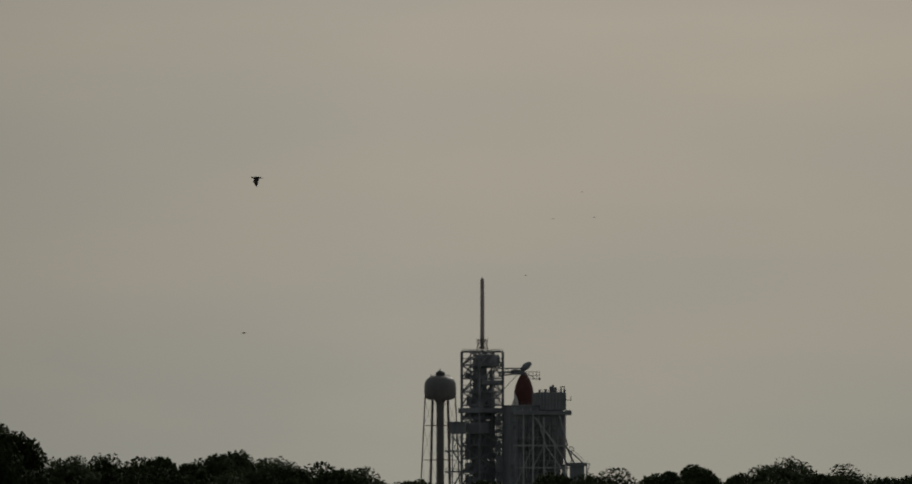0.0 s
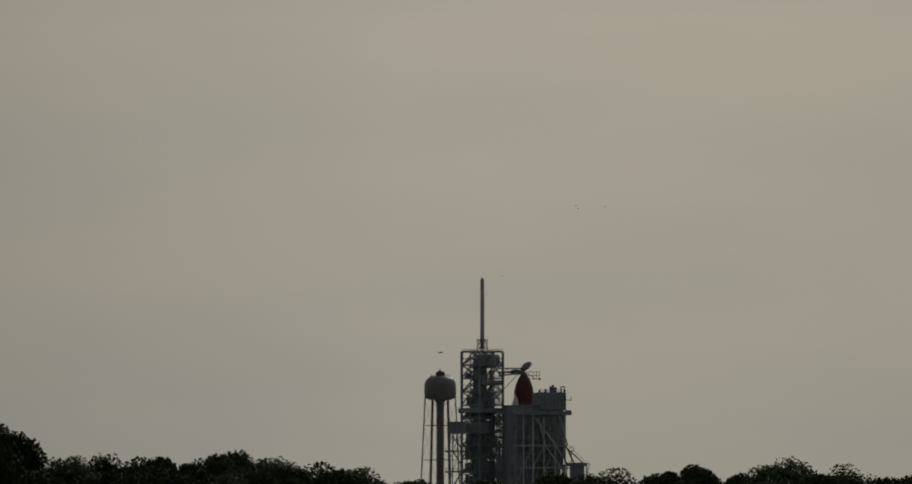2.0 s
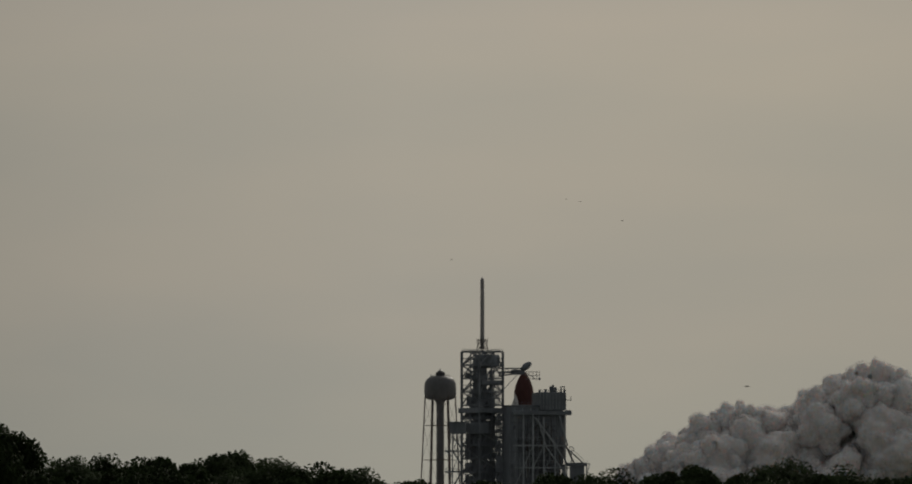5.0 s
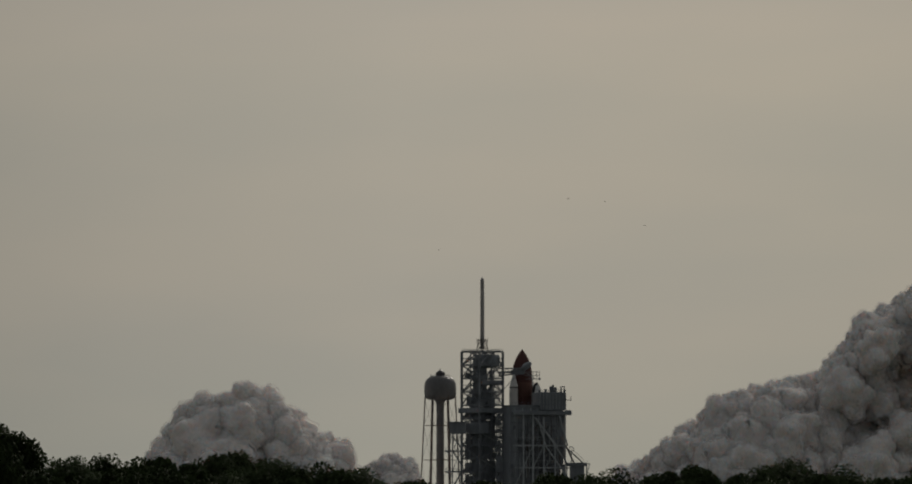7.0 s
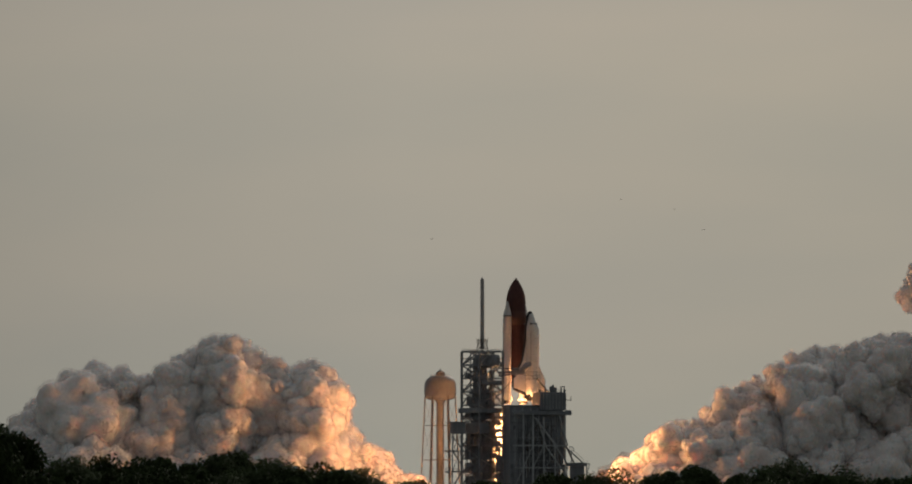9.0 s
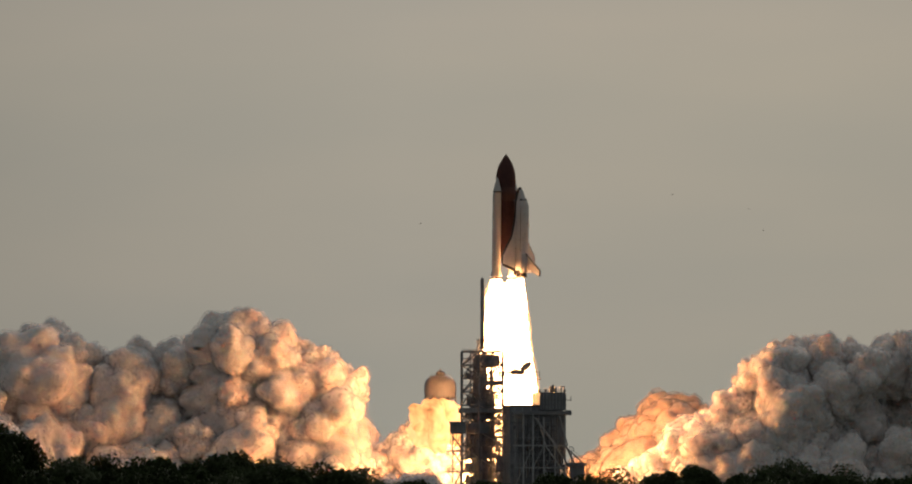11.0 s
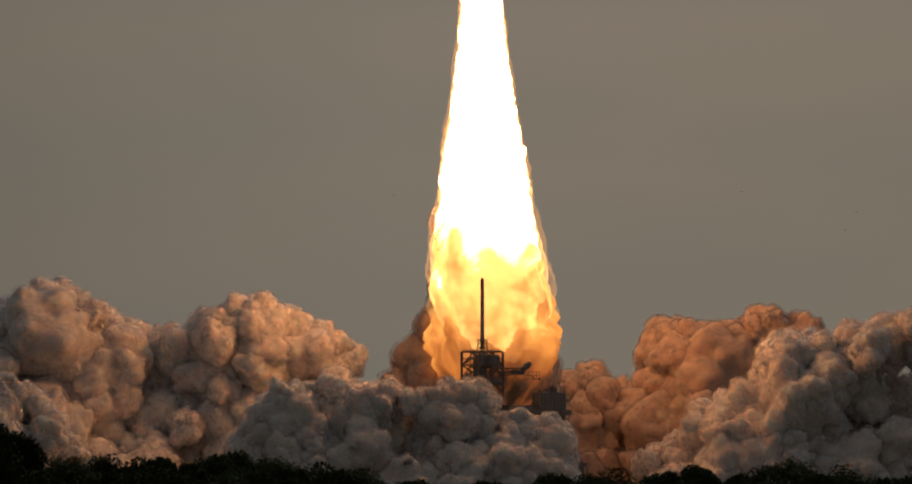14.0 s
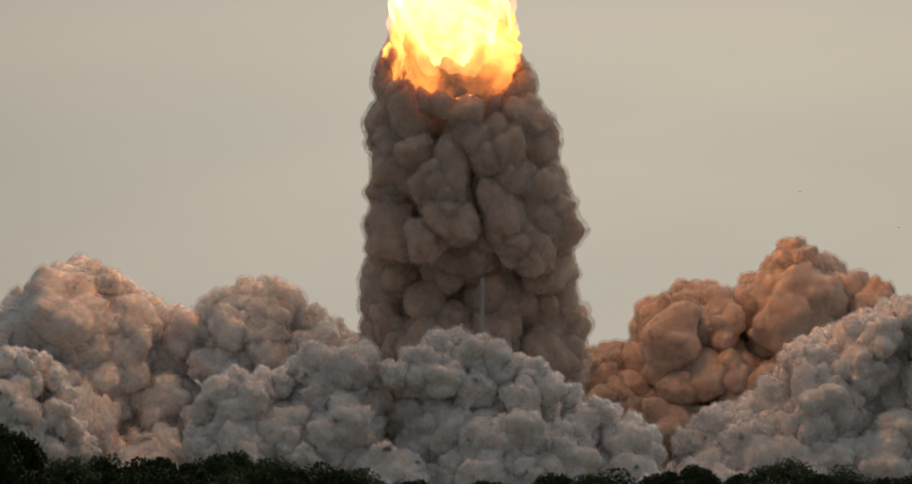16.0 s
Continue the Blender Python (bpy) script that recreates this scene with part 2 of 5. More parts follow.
M_EDGE_GLOW = edge_glow("edge_glow_inner", (1.0, 0.56, 0.18), 5.5, 0.3)
M_EDGE_GLOW_OUTER = edge_glow("edge_glow_outer", (1.0, 0.46, 0.14), 3.4, 0.1)
# emission for trench fire and for smoke lit by the flame; brightens the banks
M_TRENCH_GLOW = fire("trench_glow", [(0.30, (0.25, 0.08, 0.02)), (0.5, (0.8, 0.34, 0.12)), (0.7, (1.0, 0.47, 0.21))], 1.8, 0.1)


# ---- helpers for building ----
def part(name, bm, mat, parent=None, label="", smooth=False):
    """Links a bmesh as one mesh object under a thing."""
    me = bpy.data.meshes.new(name)
    if smooth:
        for f in bm.faces:
            f.smooth = True
    bm.to_mesh(me)
    bm.free()
    me.materials.append(mat)
    ob = new(name, me)
    ob.parent = parent
    if label:
        ob["label"] = label
    return ob


def beam_into(bm, a, b, w, h=None):
    """A bar of rectangular section from a to b."""
    a, b = Vector(a), Vector(b)
    d = b - a
    q = d.to_track_quat("Z", "Y").to_matrix().to_4x4()
    m = Matrix.Translation((a + b) / 2) @ q @ Matrix.Diagonal((w, h or w, d.length, 1))
    bmesh.ops.create_cube(bm, size=1, matrix=m)


def beam(name, a, b, w, mat, parent, h=None, label=""):
    bm = bmesh.new()
    beam_into(bm, a, b, w, h)
    return part(name, bm, mat, parent, label)


def box(name, lo, hi, mat, parent, label="", bevel=0.0):
    bm = bmesh.new()
    lo, hi = Vector(lo), Vector(hi)
    bmesh.ops.create_cube(bm, size=1, matrix=Matrix.Translation((lo + hi) / 2) @ Matrix.Diagonal((*(hi - lo), 1)))
    if bevel:
        bmesh.ops.bevel(bm, geom=bm.edges[:], offset=bevel, segments=1, affect="EDGES")
    return part(name, bm, mat, parent, label)


def lathe_into(bm, profile, seg=32, m=Matrix()):
    """A solid of revolution about z; profile: (radius, height) from bottom to top."""
    rings = []
    for r, z in profile:
        rings.append([bm.verts.new(m @ Vector((r * math.cos(2 * math.pi * i / seg), r * math.sin(2 * math.pi * i / seg), z)))
                      for i in range(seg)])
    for a, b in zip(rings, rings[1:]):
        for i in range(seg):
            j = (i + 1) % seg
            bm.faces.new((a[i], a[j], b[j], b[i]))
    bm.faces.new(rings[0][::-1])
    bm.faces.new(rings[-1])


def lathe(name, profile, mat, parent, seg=32, m=Matrix(), label="", smooth=True):
    bm = bmesh.new()
    lathe_into(bm, profile, seg, m)
    return part(name, bm, mat, parent, label, smooth)


def slab(name, outline, thick, mat, parent, m=Matrix(), label="", bevel=0.0):
    """A flat plate with this outline in its own xy plane, of that thickness about z = 0."""
    bm = bmesh.new()
    lo = [bm.verts.new(m @ Vector((x, y, -thick / 2))) for x, y in outline]
    hi = [bm.verts.new(m @ Vector((x, y, thick / 2))) for x, y in outline]
    bm.faces.new(lo[::-1])
    bm.faces.new(hi)
    for i in range(len(outline)):
        j = (i + 1) % len(outline)
        bm.faces.new((lo[i], lo[j], hi[j], hi[i]))
    bmesh.ops.recalc_face_normals(bm, faces=bm.faces[:])
    if bevel:
        bmesh.ops.bevel(bm, geom=bm.edges[:], offset=bevel, segments=2, affect="EDGES")
    return part(name, bm, mat, parent, label)


def smooth(a, b, t):
    t = max(0.0, min(1.0, (t - a) / (b - a)))
    return t * t * (3 - 2 * t)


def thing(name, m, label, category, group="", kind=""):
    ob = new(name)
    ob.matrix_world = m
    return tagged(ob, label, category, group, kind)


# ---- ground and pad ----
bm = bmesh.new()
bmesh.ops.create_grid(bm, x_segments=60, y_segments=60, size=9000, matrix=Matrix.Translation((0, 3000, 0)))
tagged(part("ground", bm, M_GRASS), "flat dark green coastal marsh land", "ground", kind="structure")

PAD_TOP = 14.6
bm = bmesh.new()
# the sloping concrete mound, cut by the flame trench that runs across it
for x0, x1, y0, y1, s in ((-60, 110, D - 75, D - 1, 1), (-60, 110, D + 25, D + 100, -1)):
    o = 40 if s == 1 else 0
    p_ = 0 if s == 1 else 40
    v = [bm.verts.new(c) for c in ((x0 - 50, y0 - o, 0.004), (x1 + 50, y0 - o, 0.004), (x1 + 50, y1 + p_, 0.004), (x0 - 50, y1 + p_, 0.004),
                                   (x0, y0, PAD_TOP), (x1, y0, PAD_TOP), (x1, y1, PAD_TOP), (x0, y1, PAD_TOP))]
    for f in ((3, 2, 1, 0), (4, 5, 6, 7), (0, 1, 5, 4), (1, 2, 6, 5), (2, 3, 7, 6), (3, 0, 4, 7)):
        bm.faces.new([v[i] for i in f])
tagged(part("pad_mound", bm, M_CONCRETE), "sloping concrete launch pad mound with a flame trench", "launch pad", kind="structure")


# ---- water tower ----
def water_tower():
    t = thing("water_tower", pose(-7.05 * 1.0268, D + 105, 0) @ Matrix.Diagonal((1.0268, 1.0268, 1.0268, 1)), "tall grey water tower with bulbous tank on slender legs", "water tower")
    tank = lathe("tank", [(1.0, 70.71), (4.9, 70.82), (6.4, 71.47), (7.1, 73.17), (7.2, 76.04), (7.0, 78.12), (6.3, 79.82),
                   (4.8, 81.0), (2.6, 81.52), (2.2, 81.65)], M_TANK, t, 48, label="weathered painted steel tank")
    lathe("vent_house", [(2.05, 81.41), (2.05, 82.82), (2.3, 82.87), (1.2, 83.61), (0.35, 84.0), (0.25, 84.78)], M_TANK, t, 24)
    lathe("riser", [(1.75, 0.0), (1.7, 67.94), (1.9, 69.51), (2.7, 70.76)], M_TANK, t, 24, label="thick central riser pipe")
    tops, feet = [], []
    for i in range(6):
        a = 2 * math.pi * i / 6 + 0.03
        tops.append(Vector((6.75 * math.cos(a), 6.75 * math.sin(a), 72.64)))
        feet.append(Vector((10.2 * math.cos(a), 10.2 * math.sin(a), 0)))
    for a, b in zip(tops, feet):
        beam("leg", a, b, 0.55, M_STEEL_RUST, t)
    for z in (59.33, 43.93, 14):
        pts = [b.lerp(a, z / tops[0].z) for a, b in zip(tops, feet)]
        for i in range(6):
            beam("strut", pts[i], pts[(i + 1) % 6], 0.28, M_STEEL_RUST, t)
            beam("spoke", pts[i], (0, 0, z), 0.12, M_STEEL_RUST, t)
    levels = [14, 43.93, 59.33, 70.56]
    for lo_, hi_ in zip(levels, levels[1:]):
        for i in range(6):
            j = (i + 1) % 6
            beam("tie_rod", feet[i].lerp(tops[i], lo_ / tops[0].z), feet[j].lerp(tops[j], hi_ / tops[0].z), 0.09, M_STEEL_RUST, t)
    bm = bmesh.new()
    for i in range(24):
        a = 2 * math.pi * i / 24
        b_ = 2 * math.pi * (i + 1) / 24
        for z in (0.5, 1.0):
            beam_into(bm, (4.5 * math.cos(a), 4.5 * math.sin(a), 81.0 + z), (4.5 * math.cos(b_), 4.5 * math.sin(b_), 81.0 + z), 0.07)
        beam_into(bm, (4.5 * math.cos(a), 4.5 * math.sin(a), 81.0), (4.5 * math.cos(a), 4.5 * math.sin(a), 81.0 + 1.0), 0.07)
    part("railing", bm, M_STEEL, tank)


water_tower()


# ---- fixed service structure ----
def service_tower():
    s = 6.55
    t = thing("service_tower", pose(11.75, D - 20, 0, 0, 0, 37), "grey steel lattice launch service tower with elevator shaft", "tower")
    top = 92.22
    corner = [(-s, -s), (s, -s), (s, s), (-s, s)]
    for x, y in corner:
        beam("column", (x, y, PAD_TOP), (x, y, top), 0.85, M_STEEL, t)
    n = 13
    step = (top - PAD_TOP) / n
    rnd = random.Random(4)
    for k in range(1, n + 1):
        z = PAD_TOP + step * k
        bm = bmesh.new()
        for i in range(4):
            a, b = corner[i], corner[(i + 1) % 4]
            beam_into(bm, (*a, z), (*b, z), 0.6, 0.7)
        part("ring_beam", bm, M_STEEL, t)
        if k < n:
            # a grating floor leaves the front bay partly open
            bm = bmesh.new()
            for i in range(9):
                y = -s + 2 * s * (i + 0.5) / 9
                beam_into(bm, (-s, y, z), (s, y, z), 0.9 if k < 9 else 0.5, 0.18)
            part("floor", bm, M_STEEL, t)
            bm = bmesh.new()
            for i in range(4):
                a, b = corner[i], corner[(i + 1) % 4]
                beam_into(bm, (*a, z + 1.1), (*b, z + 1.1), 0.1)
                beam_into(bm, (*a, z + 0.6), (*b, z + 0.6), 0.07)
            part("railing", bm, M_STEEL, t)
        for i in range(4):
            a, b = corner[i], corner[(i + 1) % 4]
            mid = ((a[0] + b[0]) / 2, (a[1] + b[1]) / 2)
            zz = z - step
            if (i + k) % 2:
                beam("brace", (*a, zz), (*mid, z), 0.42, M_STEEL, t)
                beam("brace", (*b, zz), (*mid, z), 0.42, M_STEEL, t)
            else:
                beam("brace", (*a, zz), (*b, z), 0.42, M_STEEL, t)
    # elevator and cable shaft in the middle
    box("elevator_shaft", (-3.0, -1.5, PAD_TOP), (1.6, 3.2, top - 5), M_CLAD, t, "solid grey elevator shaft", 0.15)
    box("cable_duct", (3.2, -2.0, PAD_TOP), (4.6, -0.8, top - 8), M_CLAD, t, "", 0.1)
    lathe("machinery_drum", [(2.0, top - 7.4), (5.2, top - 6.8), (5.7, top - 5.2), (5.7, top - 2.0), (5.0, top - 1.2), (1.0, top - 1.0)],
          M_CLAD, t, 28, pose(1.8, -1.2, 0), "rounded machinery housing")
    # equipment on the floors, denser low down
    for k in range(1, n):
        z = PAD_TOP + step * k
        for c in range(5 if k < 8 else 3):
            w, d_, h = rnd.uniform(1.2, 3.6), rnd.uniform(1.2, 3.0), rnd.uniform(1.2, step * (0.8 if k < 8 else 0.5))
            x, y = rnd.uniform(-s + w / 2, s - w / 2), rnd.uniform(-s + d_ / 2, s - d_ / 2)
            box("equipment_cabinet", (x - w / 2, y - d_ / 2, z + 0.1), (x + w / 2, y + d_ / 2, z + h), M_CLAD, t, "", 0.08)
    # enclosed rooms low down leave only slits of sky
    for k in range(1, 10):
        z = PAD_TOP + step * k
        a, b = rnd.uniform(-5.6, -4.6), rnd.uniform(3.2, 4.6)
        box("room", (a + 1.2, rnd.uniform(-5.4, -4.0), z + 0.2), (b - 0.6, rnd.uniform(2.5, 4.5), z + step * rnd.uniform(0.86, 0.98)), M_CLAD, t, "", 0.12)
    for k in range(1, 10):
        z = PAD_TOP + step * k
        box("room", (rnd.uniform(-6.2, -5.6), rnd.uniform(0.5, 2.0), z + 0.2), (-3.2, rnd.uniform(4.2, 5.6), z + step * rnd.uniform(0.6, 0.95)), M_CLAD, t, "", 0.12)
    # slender members between the corner columns
    for i in range(4):
        a, b = corner[i], corner[(i + 1) % 4]
        for f in (0.25, 0.5, 0.75):
            x, y = a[0] + (b[0] - a[0]) * f, a[1] + (b[1] - a[1]) * f
            beam("mullion", (x, y, PAD_TOP), (x, y, top - (0 if f == 0.5 else 26)), 0.38 if f == 0.5 else 0.24, M_STEEL, t)
        for k in range(n):
            z = PAD_TOP + step * (k + 0.5)
            beam("half_rail", (*a, z), (*b, z), 0.22, M_STEEL, t)
            if k % 2 == i % 2:
                beam("cross_brace", (*b, z - step / 2), (*a, z + step / 2), 0.26, M_PALE_STEEL if k < 9 else M_STEEL, t)
    for k in (3, 5, 7, 9):
        z = PAD_TOP + step * k
        bm = bmesh.new()
        for i in range(5):
            a = 0.9 * i
            beam_into(bm, (s, -4 + a, z), (s + 0.5, -4 + a, z + step), 0.22)
        part("pipe_run", bm, M_PALE_STEEL, t)
    # ragged equipment platforms hung on the sides
    box("side_platform", (-s - 2.2, -s - 3.0, 55.42), (-s + 3, -s + 6, 60.38), M_CLAD, t, "enclosed side platform", 0.2)
    box("wide_gallery", (-s - 1.2, -s - 1.2, 64.81), (s + 1.2, s + 1.2, 67.16), M_CLAD, t, "wide gallery round the tower", 0.2)
    box("upper_gallery", (-s + 1, -s - 0.8, 77.34), (s - 1, -s + 3, 79.43), M_STEEL, t, "", 0.15)
    bm = bmesh.new()
    for i in range(4):
        a, b = corner[i], corner[(i + 1) % 4]
        for h in (0.5, 1.1):
            beam_into(bm, (*a, top + h), (*b, top + h), 0.09)
        for q in range(6):
            x, y = a[0] + (b[0] - a[0]) * q / 6, a[1] + (b[1] - a[1]) * q / 6
            beam_into(bm, (x, y, top), (x, y, top + 1.1), 0.09)
    part("roof_railing", bm, M_STEEL, t)
    bm = bmesh.new()
    for i in range(7):
        y = -s + 2 * s * i / 6
        beam_into(bm, (-s, y, top), (s, y, top), 0.3)
    part("roof_grating", bm, M_STEEL, t)
    # mast base and lightning mast
    base = top + 0.2
    bt = 97.44
    for x, y in ((-1.9, -1.9), (1.9, -1.9), (1.9, 1.9), (-1.9, 1.9)):
        beam("mast_leg", (x, y, base), (x * 0.55, y * 0.55, bt + 0.5), 0.35, M_STEEL_RUST, t)
    q4 = [(-1, -1), (1, -1), (1, 1), (-1, 1)]
    for i in range(4):
        a, b = q4[i], q4[(i + 1) % 4]
        for z0, z1, r0, r1 in ((base, base + 2.6, 1.9, 1.4), (base + 2.6, bt, 1.4, 1.05)):
            beam("mast_brace", (a[0] * r0, a[1] * r0, z0), (b[0] * r1, b[1] * r1, z1), 0.22, M_STEEL_RUST, t)
        beam("mast_ring", (a[0] * 1.7, a[1] * 1.7, bt), (b[0] * 1.7, b[1] * 1.7, bt), 0.25, M_STEEL_RUST, t)
        beam("mast_post", (a[0] * 1.7, a[1] * 1.7, bt - 1.5), (a[0] * 1.7, a[1] * 1.7, bt + 0.9), 0.15, M_STEEL_RUST, t)
    lathe("lightning_mast", [(0.95, base + 1), (0.95, 97.18), (0.88, 114.92), (0.85, 123.8), (0.75, 124.58), (0.45, 125.1), (0.15, 125.5)],
          M_MAST, t, 20, label="tapered pale lightning mast")


service_tower()


def stair_tower():
    """The low trussed stair tower and platforms beside the service tower."""
    t = thing("stair_tower", pose(-0.26, D - 30, 0), "open steel stair tower with trussed landings", "tower")
    hi_ = 55.42
    for x in (-1.3, 2.6):
        for y in (-3, 3):
            beam("post", (x, y, PAD_TOP), (x, y, hi_), 0.5, M_STEEL, t)
    box("cabin", (-2.5, -3.4, 55.42), (4.6, 3.4, 60.38), M_CLAD, t, "enclosed dark cabin", 0.2)
    box("cabin_roof", (-2.8, -3.7, 60.38), (4.8, 3.7, 60.9), M_STEEL, t)
    for z in (48.11, 38.97, 30.1):
        box("landing", (-4.6, -3.4, z - 0.7), (4.2, 3.4, z), M_STEEL, t)
        beam("rail", (-4.6, -3.3, z + 1.1), (4.2, -3.3, z + 1.1), 0.14, M_STEEL, t)
        beam("rail", (-4.6, -3.3, z + 0.6), (4.2, -3.3, z + 0.6), 0.1, M_STEEL, t)
        for x in (-4.6, -3.0, 0.6):
            beam("rail_post", (x, -3.3, z), (x, -3.3, z + 1.1), 0.14, M_STEEL, t)
        beam("knee_brace", (-4.4, -3.2, z), (-1.3, -3.2, z - 3.0), 0.35, M_STEEL, t)
    for a, b in (((-1.3, 48.11), (3.4, 40.28)), ((3.4, 48.11), (-1.3, 54.37)), ((-1.3, 31.93), (3.4, 38.97)), ((3.4, 24.1), (-1.3, 30.88))):
        beam("stair_flight", (a[0], -3, a[1]), (b[0], -3, b[1]), 0.6, M_STEEL, t)
    for y in (-3, 3):
        for za, zb in ((38.97, 48.11), (48.11, 54.9), (30.1, 38.97)):
            beam("cross_brace", (-1.3, y, za), (2.6, y, zb), 0.3, M_STEEL, t)
    for x in (-2.2, -0.8, 0.4, 1.6):
        beam("hanging_pipe", (x, -3.2, 55.42), (x, -3.2, 50.98), 0.3, M_STEEL, t)


stair_tower()


def vent_arm():
    """The swing arm with the vent hood."""
    t = thing("vent_arm", pose(0, D - 14, 0), "steel truss swing arm with rounded vent hood", "access arm")
    for y in (-1.2, 1.2):
        beam("top_chord", (19.31, y, 84.91), (30.54, y, 84.91), 0.5, M_STEEL, t)
        beam("bottom_chord", (19.31, y, 81.52), (29.23, y, 82.82), 0.5, M_STEEL, t)
        xs = [20.88, 22.71, 24.53, 26.62, 28.71]
        for i in range(4):
            a, b = (85.17, 82.04) if i % 2 else (82.04, 85.17)
            beam("diagonal", (xs[i], y, a), (xs[i + 1], y, b), 0.24, M_STEEL, t)
        beam("strut", (20.36, y, 74.73), (27.67, y, 82.3), 0.26, M_STEEL, t)
    for x in xs:
        beam("cross_bar", (x, -1.2, 85.17), (x, 1.2, 85.17), 0.22, M_STEEL, t)
    bm = bmesh.new()
    m = Matrix.Translation((31.32, 0, 85.82)) @ Matrix.Rotation(radians(-38), 4, "Y") @ Matrix.Diagonal((3.0, 2.0, 1.5, 1))
    bmesh.ops.create_icosphere(bm, subdivisions=3, radius=1, matrix=m)
    part("vent_hood", bm, M_CLAD, t, "rounded vent hood", True)
    box("duct", (24.6, -0.9, 82.1), (30.8, 0.9, 84.4), M_CLAD, t, "", 0.3)
    beam("vent_pipe", (18.6, 0.2, 83.0), (25.0, 0.2, 83.3), 1.0, M_CLAD, t)
    beam("vent_pipe", (18.9, -1.3, 81.7), (27.0, -1.3, 82.4), 0.6, M_STEEL, t)
    # the railed tip platform
    for z in (83.34, 81.78, 80.21):
        beam("tip_rail", (30.8, -1.0, z), (37.06, -1.0, z), 0.22, M_STEEL, t)
    for x in (32.62, 34.45, 36.02, 37.32):
        beam("tip_post", (x, -1.0, 79.69), (x, -1.0, 83.87), 0.2, M_STEEL, t)
    beam("tip_diagonal", (30.28, -1.0, 83.61), (36.02, -1.0, 79.95), 0.25, M_STEEL, t)
    lathe("tip_lamp", [(0.5, -0.5), (0.6, 0.2), (0.3, 0.6)], M_CLAD, t, 12, pose(37.32, -1.0, 80.21))


vent_arm()


# ---- rotating service structure ----
def payload_structure():
    t = thing("service_structure", pose(36.54, D - 28, 0, 0, 0, 14), "dark grey clad rotating service structure with trussed front", "launch structure")
    x0, x1, xm = -13.6, 11.2, -0.9
    upper = box("upper_body", (xm, -7, 65.86), (x1, 7, 73.95), M_CLAD, t, "clad upper block", 0.25)
    main = box("main_body", (x0 + 3, -6, 40.54), (x1 - 1, 7, 65.86), M_CLAD, t, "dark clad main block", 0.25)
    box("side_panel", (x1 - 1.0, -5.6, 44.45), (x1 - 0.4, 6.6, 63.77), M_CLAD_PALE, t, "pale end cladding")
    low = box("left_body", (x0 - 1.0, -6.4, 28.8), (xm, 7, 67.42), M_CLAD, t, "lower clad block", 0.25)
    box("gallery", (x0, -8.2, 63.77), (x1 + 2.2, 8, 65.6), M_CLAD, t, "projecting gallery", 0.15)
    box("left_roof", (x0 - 1.2, -6.6, 67.42), (xm, 7.2, 68.21), M_STEEL, t, "", 0.1)
    for i in range(9):
        x = xm + 0.2 + i * (x1 - xm - 0.4) / 8
        beam("cladding_rib", (x, -7.05, 66.64), (x, -7.05, 73.43), 0.2, M_PALE_STEEL, upper)
    for i in range(12):
        x = x0 + 3.2 + i * (x1 - 1 - x0 - 3.4) / 11
        beam("cladding_rib", (x, -6.05, 41.84), (x, -6.05, 63.25), 0.22, M_PALE_STEEL if i % 3 == 0 else M_STEEL, main)
    for z in (70.56, 68.47):
        beam("ledge", (xm, -7.1, z), (x1, -7.1, z), 0.3, M_STEEL, upper)
    for z in (58.81, 54.37, 45.76):
        beam("ledge", (x0 + 3, -6.1, z), (x1 - 1, -6.1, z), 0.4, M_STEEL, main)
        beam("ledge", (x0 - 1, -6.5, z + 1.5), (xm, -6.5, z + 1.5), 0.4, M_STEEL, low)
    for i in range(8):
        x = x0 - 0.6 + i * (xm - x0 + 0.2) / 7
        beam("cladding_rib", (x, -6.5, 30.1), (x, -6.5, 66.9), 0.24, M_PALE_STEEL if i % 2 else M_STEEL, low)
    # open truss in front
    f = -9.0
    for a, b, w in (((-4.6, 715), (-4.6, 850), 0.7), ((-9, 715), (-9, 850), 0.5), ((0.4, 720), (0.4, 850), 0.55), ((-4, 720), (6.8, 770), 0.6), ((-3, 722), (11.4, 800), 0.5),
                    ((-2.4, 722), (1.4, 770), 0.5), ((-14, 768), (10.5, 768), 0.55), ((1.4, 770), (12.5, 828), 0.55), ((7.6, 718), (11.3, 768), 0.45),
                    ((-13, 806), (12, 806), 0.5), ((-9, 806), (-4.6, 768), 0.4), ((-14, 845), (-9, 806), 0.4), ((5.5, 768), (5.5, 850), 0.5), ((-4.6, 806), (0.4, 768), 0.4),
                    ((0.4, 806), (5.5, 845), 0.4), ((10.2, 716), (10.2, 850), 0.5)):
        beam("truss_member", (a[0], f, 4 + (945 - a[1]) * 0.261), (b[0], f, 4 + (945 - b[1]) * 0.261), w, M_PALE_STEEL, t)
    for x in (-13.6, -4.6, 5.5, 10.2):
        for y in (-6, 6):
            beam("support_leg", (x, y, PAD_TOP), (x, y, 41.84), 1.3, M_STEEL, t)
    for x in (-13.6, -4.6, 5.5, 10.2):
        beam("outrigger", (x, f, 50.2), (x, -6, 50.2), 0.4, M_STEEL, t)
    box("base_block", (x0, -5, PAD_TOP), (x1 - 2, 5, 40.28), M_CLAD, t, "", 0.2)
    # things on the roof
    roof = 73.95
    for i in range(14):
        x = xm + 0.3 + i * (x1 - xm - 0.6) / 13
